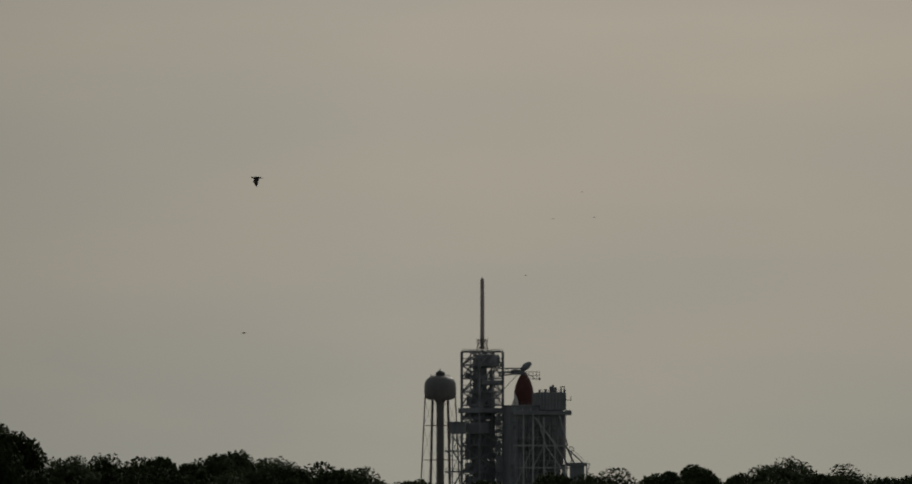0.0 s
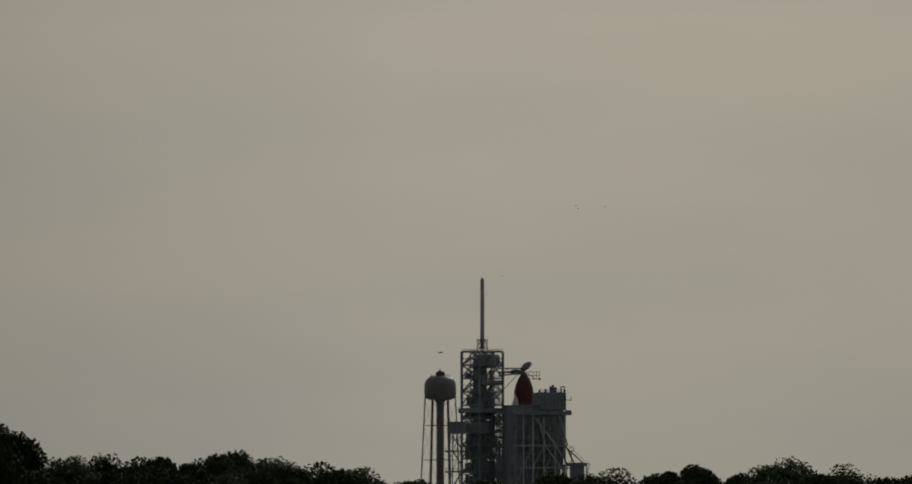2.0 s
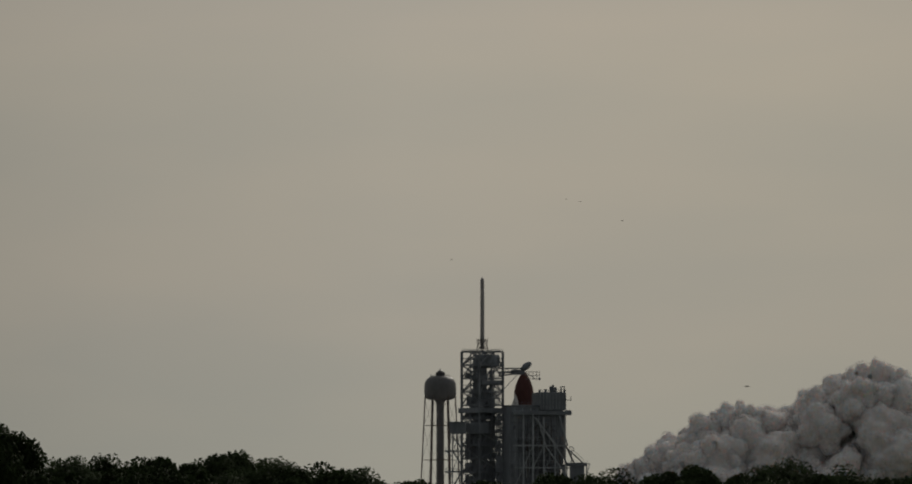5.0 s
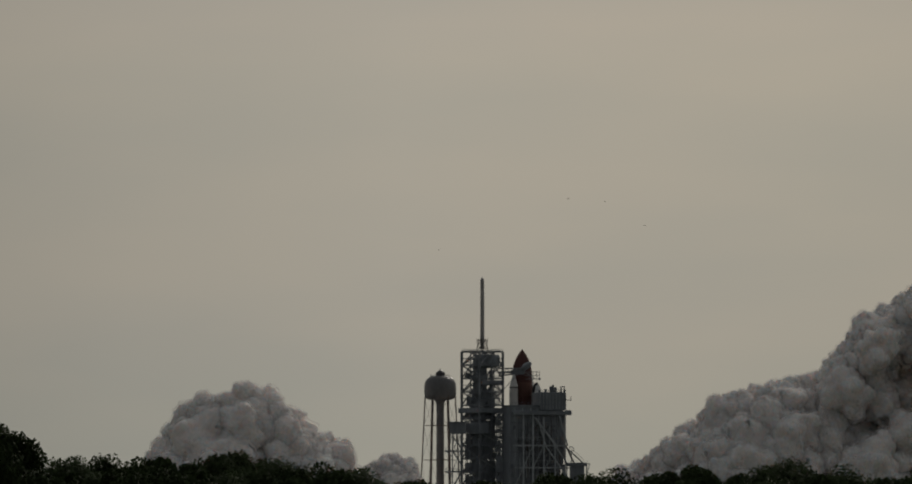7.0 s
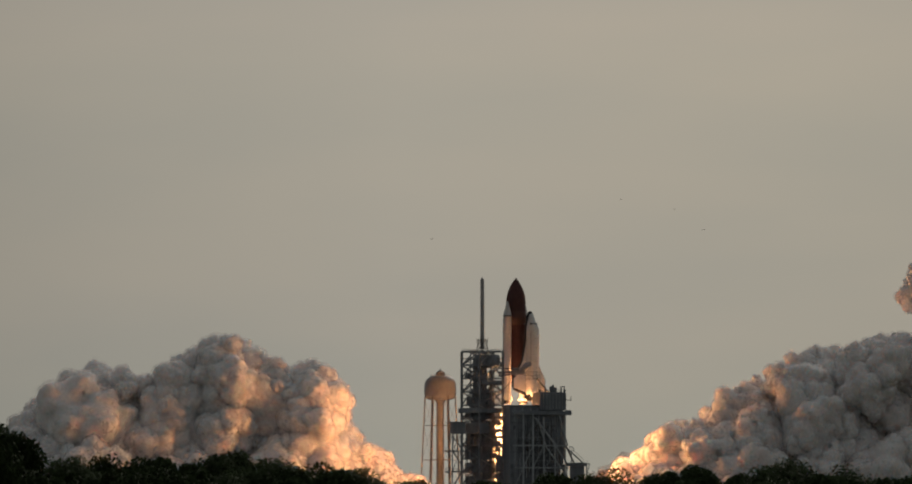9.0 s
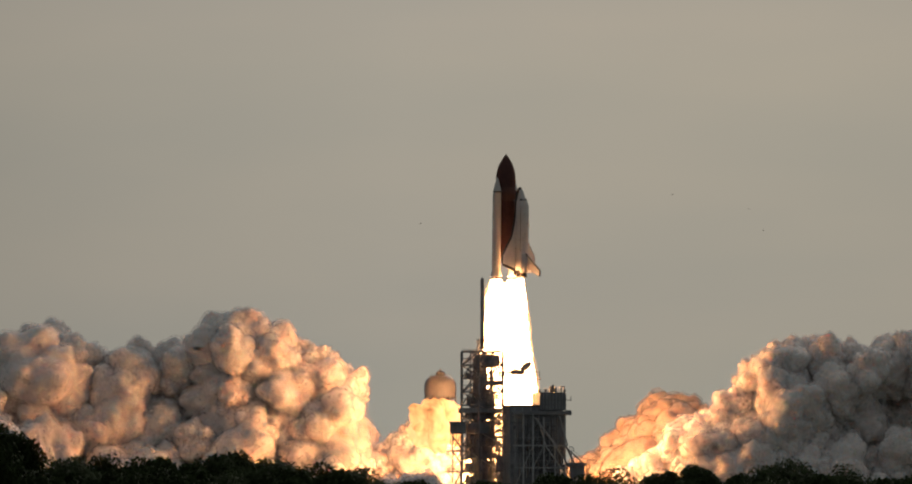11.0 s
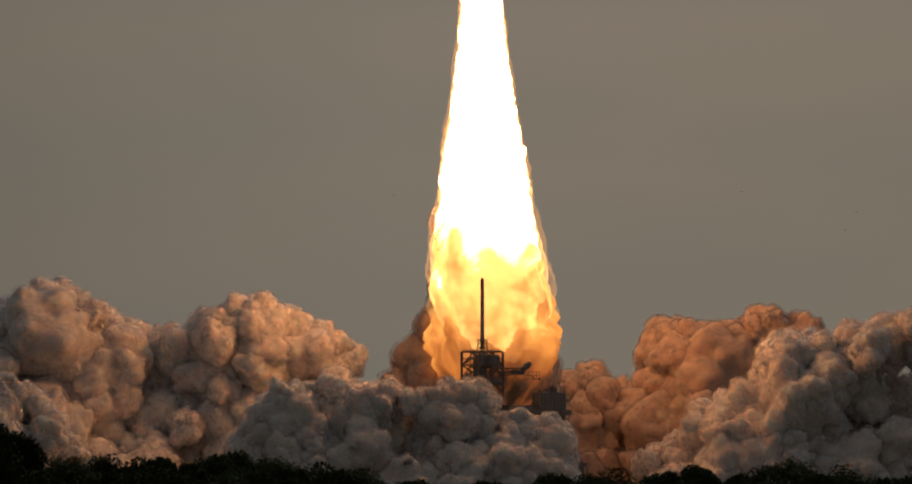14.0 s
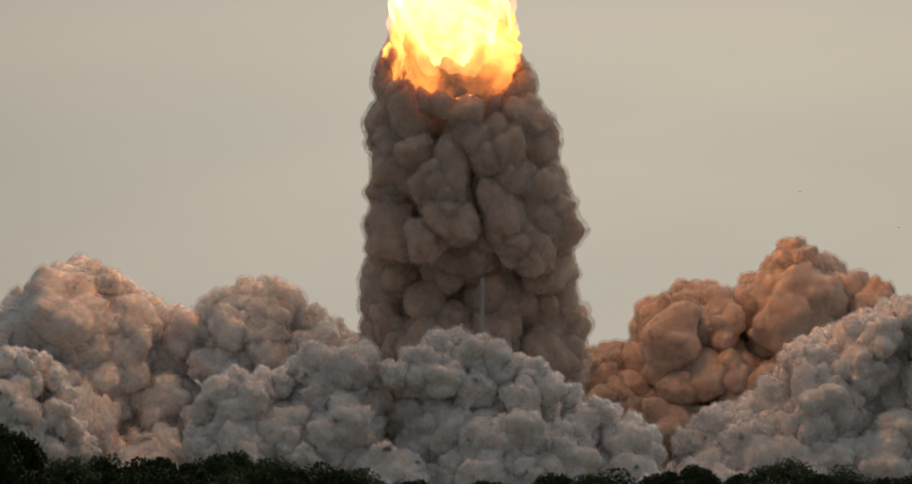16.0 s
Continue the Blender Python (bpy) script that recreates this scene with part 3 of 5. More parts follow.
        beam("rail_post", (x, -6.8, roof), (x, -6.8, roof + 1.1), 0.12, M_STEEL, t)
    beam("roof_rail", (xm, -6.8, roof + 1.1), (x1, -6.8, roof + 1.1), 0.12, M_STEEL, t)
    beam("roof_rail", (xm, -6.8, roof + 0.6), (x1, -6.8, roof + 0.6), 0.1, M_STEEL, t)
    for x, h, w in ((4.6, 2.6, 0.9), (5.6, 3.4, 0.8), (6.8, 2.2, 1.0), (9.3, 2.6, 0.35), (10.8, 2.7, 0.35), (2.2, 1.4, 1.0), (-0.5, 1.2, 0.8)):
        box("roof_unit", (x - w / 2, -5.5, roof), (x + w / 2, -4.3, roof + h), M_STEEL, t, "", 0.1)
    beam("hoist_bar", (9.1, -4.9, roof + 2.5), (11.0, -4.9, roof + 2.5), 0.4, M_STEEL, t)
    for i in range(8):
        x = x0 + i * 1.5
        beam("rail_post", (x, -6.2, 68.21), (x, -6.2, 69.25), 0.1, M_STEEL, t)
    beam("roof_rail", (x0, -6.2, 69.25), (xm, -6.2, 69.25), 0.1, M_STEEL, t)
    for z in (70.56, 65.86, 64.81):
        beam("end_bracket", (x1, -6, z), (x1 + 2.4, -6, z), 0.35, M_STEEL, t)
    beam("end_post", (x1 + 2.4, -6, 70.03), (x1 + 2.4, -6, 72.12), 0.25, M_STEEL, t)
    # spare small clutter on the face
    rnd = random.Random(12)
    for i in range(64):
        x, z = rnd.uniform(x0, x1 - 2), rnd.uniform(34.02, 62.73)
        w, h = rnd.uniform(0.5, 1.8), rnd.uniform(0.5, 2.2)
        box("wall_unit", (x, -7.2, z), (x + w, -6.02, z + h), rnd.choice([M_CLAD, M_STEEL, M_STEEL, M_CLAD_PALE]), t, "", 0.05)
    # pipe runs, walkways and ladders over the face
    for i in range(16):
        x, z = rnd.uniform(x0, x1 - 1.5), rnd.uniform(30, 46)
        beam("pipe", (x, -7.4, z), (x, -7.4, z + rnd.uniform(8, 20)), rnd.uniform(0.18, 0.4), rnd.choice([M_STEEL, M_PALE_STEEL, M_STEEL_RUST]), t)
    for i in range(9):
        z, x = 32 + 3.4 * i, rnd.uniform(x0, -4)
        w = rnd.uniform(6, 15)
        box("walkway", (x, -8.3, z), (min(x + w, x1), -6.2, z + 0.35), M_STEEL, t)
        beam("handrail", (x, -8.2, z + 1.3), (min(x + w, x1), -8.2, z + 1.3), 0.12, M_PALE_STEEL, t)
    for i in range(10):
        x, z = rnd.uniform(x0, x1 - 5), rnd.uniform(30, 58)
        beam("brace", (x, -7.8, z), (x + rnd.uniform(2, 5), -7.8, z + rnd.uniform(3, 7)), 0.26, rnd.choice([M_STEEL, M_PALE_STEEL]), t)
    for x in (x0 + 1.6, -2.0, 7.4):
        for sx in (-0.35, 0.35):
            beam("ladder_rail", (x + sx, -7.7, 28), (x + sx, -7.7, 64), 0.12, M_PALE_STEEL, t)


payload_structure()


def hinge_platform():
    t = thing("side_platform", pose(53.77, D - 30, 0), "dark raised steel platform on braced legs", "platform")
    box("deck", (49.07 - 53.77, -5, 41.06), (58.46 - 53.77, 5, 42.63), M_STEEL, t, "", 0.15)
    box("cabin", (50.63 - 53.77, -4, 33.49), (57.16 - 53.77, 4, 41.06), M_CLAD, t, "", 0.15)
    for x in (-4.4, -1.5, 1.5, 4.4):
        for y in (-4.2, 4.2):
            beam("leg", (x, y, PAD_TOP), (x, y, 41.84), 0.4, M_STEEL, t)
    beam("stair_flight", (48.02 - 53.77, -4, 50.2), (56.38 - 53.77, -4, 42.63), 0.6, M_STEEL, t)
    beam("stair_flight", (47.24 - 53.77, -4, 53.59), (52.46 - 53.77, -4, 42.63), 0.8, M_CLAD_PALE, t)
    beam("handrail", (48.55 - 53.77, -4, 51.5), (56.9 - 53.77, -4, 43.93), 0.14, M_STEEL, t)
    for x in (-5.6, -3, 0, 3, 4.6):
        beam("rail_post", (x, -4.8, 42.63), (x, -4.8, 43.93), 0.12, M_STEEL, t)
    beam("davit", (57.94 - 53.77, -4, 36.62), (59.51 - 53.77, -4, 42.11), 0.3, M_STEEL, t)
    beam("davit_arm", (57.16 - 53.77, -4, 42.11), (59.77 - 53.77, -4, 42.11), 0.3, M_STEEL, t)
    bm = bmesh.new()
    for i in range(12):
        a, b = 2 * math.pi * i / 12, 2 * math.pi * (i + 1) / 12
        beam_into(bm, (-2.4 + 1.1 * math.cos(a), -4, 48.63 + 1.1 * math.sin(a)), (-2.4 + 1.1 * math.cos(b), -4, 48.63 + 1.1 * math.sin(b)), 0.25)
    part("hose_reel", bm, M_STEEL, t)
    beam("reel_post", (-2.4, -4, 42.63), (-2.4, -4, 48.11), 0.3, M_STEEL, t)


hinge_platform()


def launch_platform():
    t = thing("launch_platform", pose(30.54, D + 12, 0, 0, 0, -37), "grey steel mobile launch platform on pedestals", "launch platform")
    for sx in (-1, 1):
        box("deck_girder", (-20 if sx < 0 else 9, -24, 20.5), (-9 if sx < 0 else 20, 24, 27.6), M_STEEL, t, "", 0.2)
        box("deck_end", (-9, -24 if sx < 0 else 12, 20.5), (9, -12 if sx < 0 else 24, 27.6), M_STEEL, t, "", 0.2)
    for x in (-18, 18):
        for y in (-21, 0, 21):
            lathe("pedestal", [(1.4, 0), (1.4, 19), (1.9, 19.3), (1.9, 20.5)], M_STEEL, t, 16, pose(x, y, 0))


launch_platform()


def hinge_tower():
    """The slim trussed hinge column between the two service structures."""
    t = thing("hinge_column", pose(20.62, D - 26, 0), "slim dark trussed hinge column full of pipes", "column")
    top = 64.81
    for x in (-2.6, -0.9, 0.9, 2.6):
        beam("post", (x, 0, PAD_TOP), (x, 0, top), 0.65, M_STEEL, t)
    k, z = 0, PAD_TOP
    while z < top - 2:
        box("landing", (-3.1, -0.6, z), (3.1, 1.6, z + 0.9), M_STEEL, t)
        beam("brace", (-2.6, 0, z), (0.9, 0, z + 3.0), 0.45, M_STEEL, t)
        if k % 3 != 1 and not 9 < k < 16:
            box("cover_plate", (-2.9, -0.3, z + 0.9), (0.4, 0.1, z + 3.1), M_CLAD, t)
        if k % 2 and not 9 < k < 16:
            box("pipe_box", (-0.6, 0.2, z + 0.9), (2.4, 0.6, z + 2.2), M_CLAD, t)
        z += 3.0
        k += 1


hinge_tower()


# ---- shuttle ----
SHUTTLE = (30.54, D + 12, 28.27)


def loft(name, sections, mat, parent, label="", seg=24, power=2.6):
    """A body along z from rounded sections (z, centre x, half height in x, half width in y)."""
    bm = bmesh.new()
    rings = []
    for z, cx, hx, hy in sections:
        ring = []
        for i in range(seg):
            a = 2 * math.pi * i / seg
            c, s = math.cos(a), math.sin(a)
            ring.append(bm.verts.new((cx + hx * math.copysign(abs(c) ** (2 / power), c), hy * math.copysign(abs(s) ** (2 / power), s), z)))
        rings.append(ring)
    for a, b in zip(rings, rings[1:]):
        for i in range(seg):
            j = (i + 1) % seg
            bm.faces.new((a[i], a[j], b[j], b[i]))
    bm.faces.new(rings[0][::-1])
    bm.faces.new(rings[-1])
    bmesh.ops.recalc_face_normals(bm, faces=bm.faces[:])
    return part(name, bm, mat, parent, label, True)


def shuttle():
    t = thing("space_shuttle", pose(*SHUTTLE, 0, 0, -37), "white winged shuttle with rust orange tank and white boosters", "space shuttle")
    ogive = [(4.4 * (1 - ((z - 44.6) / 11.6) ** 2.2), z) for z in (44.6, 45.5, 46.5, 47.5, 49, 50.5, 52, 53.2, 54.2, 55, 55.6)]
    tank = lathe("external_tank", [(0.8, 9.0), (2.4, 9.4), (3.7, 10.6), (4.4, 12.2), (4.4, 20), (4.4, 34.5), (4.43, 34.6), (4.43, 41.4)] + ogive + [(0.12, 56.1)], M_FOAM, t, 48,
                 label="rust orange foam-covered external tank")
    for z in (15, 20.5, 26, 34.6, 41.3):
        lathe("tank_joint", [(4.4, z - 0.12), (4.47, z - 0.1), (4.47, z + 0.1), (4.4, z + 0.12)], M_FOAM, tank, 48)
    lathe("intertank", [(4.4, 34.8), (4.47, 34.85), (4.47, 41.1), (4.4, 41.15)], M_FOAM_PALE, tank, 48, label="paler ribbed intertank band")
    beam("feed_line", (3.6, 2.6, 11), (3.6, 2.6, 40), 0.45, M_FOAM, tank)
    for sy in (-1, 1):
        b = lathe("booster", [(2.55, 0.9), (2.6, 1.1), (1.95, 3.4), (1.86, 3.6), (1.86, 38.6), (1.9, 38.7), (1.9, 39.4), (1.8, 39.6), (1.42, 41.2), (0.92, 43.1), (0.42, 44.7), (0.1, 45.4)],
                  M_WHITE, t, 32, pose(0, 6.3 * sy, 0), "white solid rocket booster")
        lathe("booster_nozzle", [(1.95, -0.6), (1.6, 0.4), (1.2, 1.2)], M_NOZZLE, b, 24, pose(0, 6.3 * sy, 0), "dark nozzle")
        for z in (6.2, 9.0, 17.6, 27.0, 38.9):
            w = 0.32 if z > 38 else 0.1
            lathe("segment_joint", [(1.86, z - w), (1.93, z - w + 0.03), (1.93, z + w - 0.03), (1.86, z + w)], M_NOZZLE if z > 38 else M_TILE, b, 32, pose(0, 6.3 * sy, 0))
        beam("attach_strut", (0, 4.0 * sy, 38.9), (0, 4.9 * sy, 38.9), 0.5, M_NOZZLE, b)
        box("system_tunnel", (-1.2, 6.3 * sy - 1.75, 4) if sy < 0 else (-1.2, 6.3 + 1.55, 4), (-0.8, 6.3 * sy - 1.55, 38) if sy < 0 else (-0.8, 6.3 + 1.75, 38), M_TILE, b)
    cx = 9.4
    body = loft("fuselage", [(3.6, cx, 2.6, 2.6), (8, cx, 2.75, 2.7), (14, cx, 2.75, 2.7), (24, cx, 2.75, 2.7), (30, cx, 2.75, 2.65), (32.4, cx, 2.7, 2.6), (34.0, cx - 0.15, 2.5, 2.4),
                      (35.8, cx - 0.7, 1.9, 2.0), (37.8, cx - 1.0, 1.5, 1.6), (39.4, cx - 1.1, 1.15, 1.25), (40.3, cx - 1.25, 0.7, 0.75), (40.7, cx - 1.3, 0.2, 0.2)],
         M_TILE, t, "white tiled fuselage with payload bay doors", 32, 3.0)
    loft("belly", [(3.4, cx - 2.0, 0.85, 2.72), (24, cx - 2.0, 0.85, 2.78), (33, cx - 2.0, 0.85, 2.66), (35.6, cx - 1.95, 1.0, 2.3), (37.4, cx - 1.85, 1.2, 1.9), (39, cx - 1.6, 1.25, 1.5), (40.4, cx - 1.35, 0.95, 0.95), (41.1, cx - 1.3, 0.4, 0.45)],
         M_BLACK, t, "black tiled belly", 24, 2.6)
    for sy in (-1, 1):
        wing = slab("wing", [(2.4 * sy, 29.5), (3.6 * sy, 24), (5.2 * sy, 18.6), (11.9 * sy, 10.2), (11.9 * sy, 6.6), (2.4 * sy, 4.6)], 0.75, M_TILE, t,
                    Matrix.Translation((cx - 1.9, 0, 0)) @ Matrix(((0, 0, 1, 0), (1, 0, 0, 0), (0, 1, 0, 0), (0, 0, 0, 1))), "white delta wing with black edge", 0.2)
        edge = bmesh.new()
        for a, b in (((2.4, 29.5), (3.6, 24)), ((3.6, 24), (5.2, 18.6)), ((5.2, 18.6), (11.9, 10.2)), ((11.9, 10.2), (11.9, 6.6))):
            beam_into(edge, (cx - 1.95, a[0] * sy, a[1]), (cx - 1.95, b[0] * sy, b[1]), 0.8, 0.5)
        part("leading_edge", edge, M_BLACK, wing, "black leading edge")
        slab("elevon", [(2.9 * sy, 4.7), (11.5 * sy, 6.6), (11.5 * sy, 5.4), (2.9 * sy, 3.1)], 0.5, M_BLACK, wing,
             Matrix.Translation((cx - 1.9, 0, 0)) @ Matrix(((0, 0, 1, 0), (1, 0, 0, 0), (0, 1, 0, 0), (0, 0, 0, 1))), "dark elevon", 0.1)
        pod = loft("engine_pod", [(2.6, cx + 2.1, 1.2, 1.3), (4.5, cx + 2.3, 1.55, 1.6), (8, cx + 2.3, 1.45, 1.45), (10.2, cx + 2.1, 1.0, 1.0), (11.4, cx + 1.8, 0.4, 0.4)], M_TILE, t, "white rounded engine pod", 20, 2.2)
        pod.matrix_basis = pose(0, 1.75 * sy, 0)
    tail = slab("tail_fin", [(cx + 2.4, 11.4), (cx + 3.0, 10.4), (cx + 10.2, 3.6), (cx + 10.2, 0.9), (cx + 2.4, 5.0)], 0.55, M_TILE, t,
                Matrix(((1, 0, 0, 0), (0, 0, 1, 0), (0, 1, 0, 0), (0, 0, 0, 1))), "swept white vertical tail fin", 0.15)
    edge = bmesh.new()
    for a, b in (((cx + 2.4, 11.5), (cx + 3.0, 10.5)), ((cx + 3.0, 10.5), (cx + 10.3, 3.6)), ((cx + 10.3, 3.6), (cx + 10.3, 0.9))):
        beam_into(edge, (a[0], 0, a[1]), (b[0], 0, b[1]), 0.65, 0.45)
    part("fin_edge", edge, M_BLACK, tail, "dark fin edge")
    for x, y in ((cx + 1.7, 0), (cx - 0.6, -1.5), (cx - 0.6, 1.5)):
        lathe("main_engine", [(1.2, 0.6), (1.05, 1.6), (0.6, 2.9), (0.5, 3.8)], M_NOZZLE, t, 20, pose(x, y, 0), "bell-shaped engine nozzle")
    box("body_flap", (cx - 2.5, -2.6, 1.5), (cx - 2.0, 2.6, 3.6), M_BLACK, t, "black body flap", 0.1)
    for y in (-1.5, -0.75, 0, 0.75, 1.5):
        box("window", (cx + 1.1 - abs(y) * 0.2, y - 0.28, 35.0), (cx + 1.72 - abs(y) * 0.3, y + 0.28, 35.7), M_BLACK, body, "dark cockpit window", 0.05)
    for sy in (-1, 1):
        box("side_window", (cx + 0.3, 2.1 * sy - 0.25, 35.0), (cx + 1.1, 2.1 * sy + 0.25, 35.8), M_BLACK, body, "dark cockpit window", 0.05)
        beam("bay_door_edge", (cx + 1.2, 2.72 * sy, 12), (cx + 1.2, 2.72 * sy, 32), 0.1, M_NOZZLE, body)
    for z in (15.5, 20, 24.5, 29):
        beam("bay_door_seam", (cx + 2.74, -1.6, z), (cx + 2.74, 1.6, z), 0.08, M_NOZZLE, body)
    beam("aft_strut", (4.0, 0, 11.5), (7.2, 2, 10), 0.5, M_NOZZLE, t)
    beam("aft_strut", (4.0, 0, 11.5), (7.2, -2, 10), 0.5, M_NOZZLE, t)
    beam("nose_strut", (4.0, 0, 35.5), (7.4, 0, 34.5), 0.4, M_NOZZLE, t)
    return t


orbiter_stack = shuttle()


# ---- exhaust flame ----
def flame():
    t = thing("exhaust_flame", pose(*SHUTTLE), "towering white-hot rocket exhaust flame with ragged yellow edges", "flame")
    rnd = random.Random(9)

    def half(s):
        return 7.4 + 0.105 * min(s, 50) + 0.165 * max(0, min(s - 50, 65)) + 0.14 * max(0, s - 115)

    def shift(s):
        return 0.3 * max(0.0, 1 - max(0, s - 40) / 80) - 0.4 + 0.05 * max(0, s - 115)
    bm = bmesh.new()
    rings, seg, n = [], 96, 135
    for k in range(n + 1):
        s = 2.0 + 195 * k / n
        shrink = min(1.0, (0.75 + s / 24)) * (1 if s < 160 else max(0.3, 1 - ((s - 160) / 42) ** 2))
        puffed = smooth(95, 150, s)
        ring = []
        for i in range(seg):
            a = 2 * math.pi * i / seg
            d_ = Vector((math.cos(a), math.sin(a), 0))
            g = noise.fractal(Vector((d_.x * 2.2, d_.y * 2.2, s * 0.06)), 1.0, 2.0, 5)
            w = Vector((d_.x * 2.1, d_.y * 2.1, s * 0.075))
            lump = 0.6 - min(1.1, noise.voronoi(w + noise.noise_vector(w) * 0.25)[0][0]) + 0.4 * (0.6 - noise.voronoi(w * 2.3)[0][0])
            g += 0.6 * noise.fractal(Vector((d_.x * 5, d_.y * 5, s * 0.16)), 1.0, 2.0, 3)
            r = half(s) * shrink * (0.985 + 0.085 * g + puffed * 0.24 * lump)
            ring.append(bm.verts.new((d_.x * r * 0.95 + shift(s), d_.y * min(r, 23), -s)))
        rings.append(ring)
    for a, b in zip(rings, rings[1:]):
        for i in range(seg):
            j = (i + 1) % seg
            bm.faces.new((a[i], b[i], b[j], a[j]))
    bm.faces.new(rings[0])
    bm.faces.new(rings[-1][::-1])
    part("flame_core", bm, M_FLAME, t, "white-hot core", True)
    for x, y, r in ((-3.8, -5.0, 2.5), (3.8, 5.0, 2.5), (7.0, -5.3, 1.5)):
        lathe("nozzle_flame", [(r * 1.9, -16), (r * 1.7, -10), (r * 1.3, -4), (r, -0.6), (r * 0.6, -0.3)], M_FLAME, t, 24, pose(x, y, 0))
    # tongues along the edge
    for h in range(4):
        bm = bmesh.new()
        for k in range(110):
            s = 8 + 86 * ((k + rnd.random()) / 110)
            a = rnd.uniform(0, 2 * math.pi)
            r = half(s)
            size = (0.7 + s * 0.017) * rnd.uniform(0.6, 1.3)
            in_ = 0.12
            c = Vector((math.cos(a) * (r * 0.95 - size * in_) + shift(s), math.sin(a) * (min(r, 23) - size * in_), -s))
            verts = bmesh.ops.create_icosphere(bm, subdivisions=2, radius=1)["verts"]
            off = Vector((rnd.uniform(0, 99), h * 7, k))
            for v in verts:
                g = 1 + 0.45 * noise.noise(v.co * 1.7 + off)
                v.co = c + Vector((v.co.x * size * g, v.co.y * size * g, v.co.z * size * g * 2.0))
        tagged(part("flame_fringe", bm, M_FRINGE, t, "ragged yellow flame edge", True), kind="stuff")
    # thin emissive shells added round the core to give its soft orange glow
    for grow, mat in ((1.05, M_EDGE_GLOW), (1.13, M_EDGE_GLOW_OUTER)):
        bm = bmesh.new()
        rings, seg, n = [], 64, 90
        for k in range(n + 1):
            s = 1.5 + 175 * k / n
            ring = []
            for i in range(seg):
                a = 2 * math.pi * i / seg
                d_ = Vector((math.cos(a), math.sin(a), 0))
                g = noise.fractal(Vector((d_.x * 2.6, d_.y * 2.6, s * 0.07 + grow * 9)), 1.0, 2.0, 5)
                r = (half(s) * grow + 0.6) * min(1.0, 0.75 + s / 24) * (1 + 0.15 * g) * (1 if s < 130 else 1 - 0.5 * ((s - 130) / 47) ** 2)
                ring.append(bm.verts.new((d_.x * r * 0.95 + shift(s), d_.y * min(r, 24 * grow), -s)))
            rings.append(ring)
        for a, b in zip(rings, rings[1:]):
            for i in range(seg):
                j = (i + 1) % seg
                bm.faces.new((a[i], b[i], b[j], a[j]))
        part("flame_glow_shell", bm, mat, t, "thin orange shell for the glow round the flame", True)
    return t


exhaust = flame()


def trench_glow(seed, wide, high):
    """A glowing ball: fire at the trench first, then a stand-in for flame-lit smoke."""
    t = thing("trench_glow_ball", Matrix(), "bright orange glowing ball for trench fire and flame-lit smoke", "flame")
    bm = bmesh.new()
    bmesh.ops.create_icosphere(bm, subdivisions=5, radius=1)
    off = Vector((seed * 5.0, 2, 3))
    for v in bm.verts:
        w = v.co * 1.6 + off
        g = 1 + 0.35 * noise.fractal(w, 1.0, 2.0, 3) + 0.45 * (0.45 - noise.voronoi(w * 1.4)[0][0])
        v.co = Vector((v.co.x * wide * g, v.co.y * 8 * g, v.co.z * high * g))
    part("glow_ball", bm, M_TRENCH_GLOW, t, "", True)
    return t


glow_left, glow_right = trench_glow(1, 14.5, 12), trench_glow(4, 11, 8)


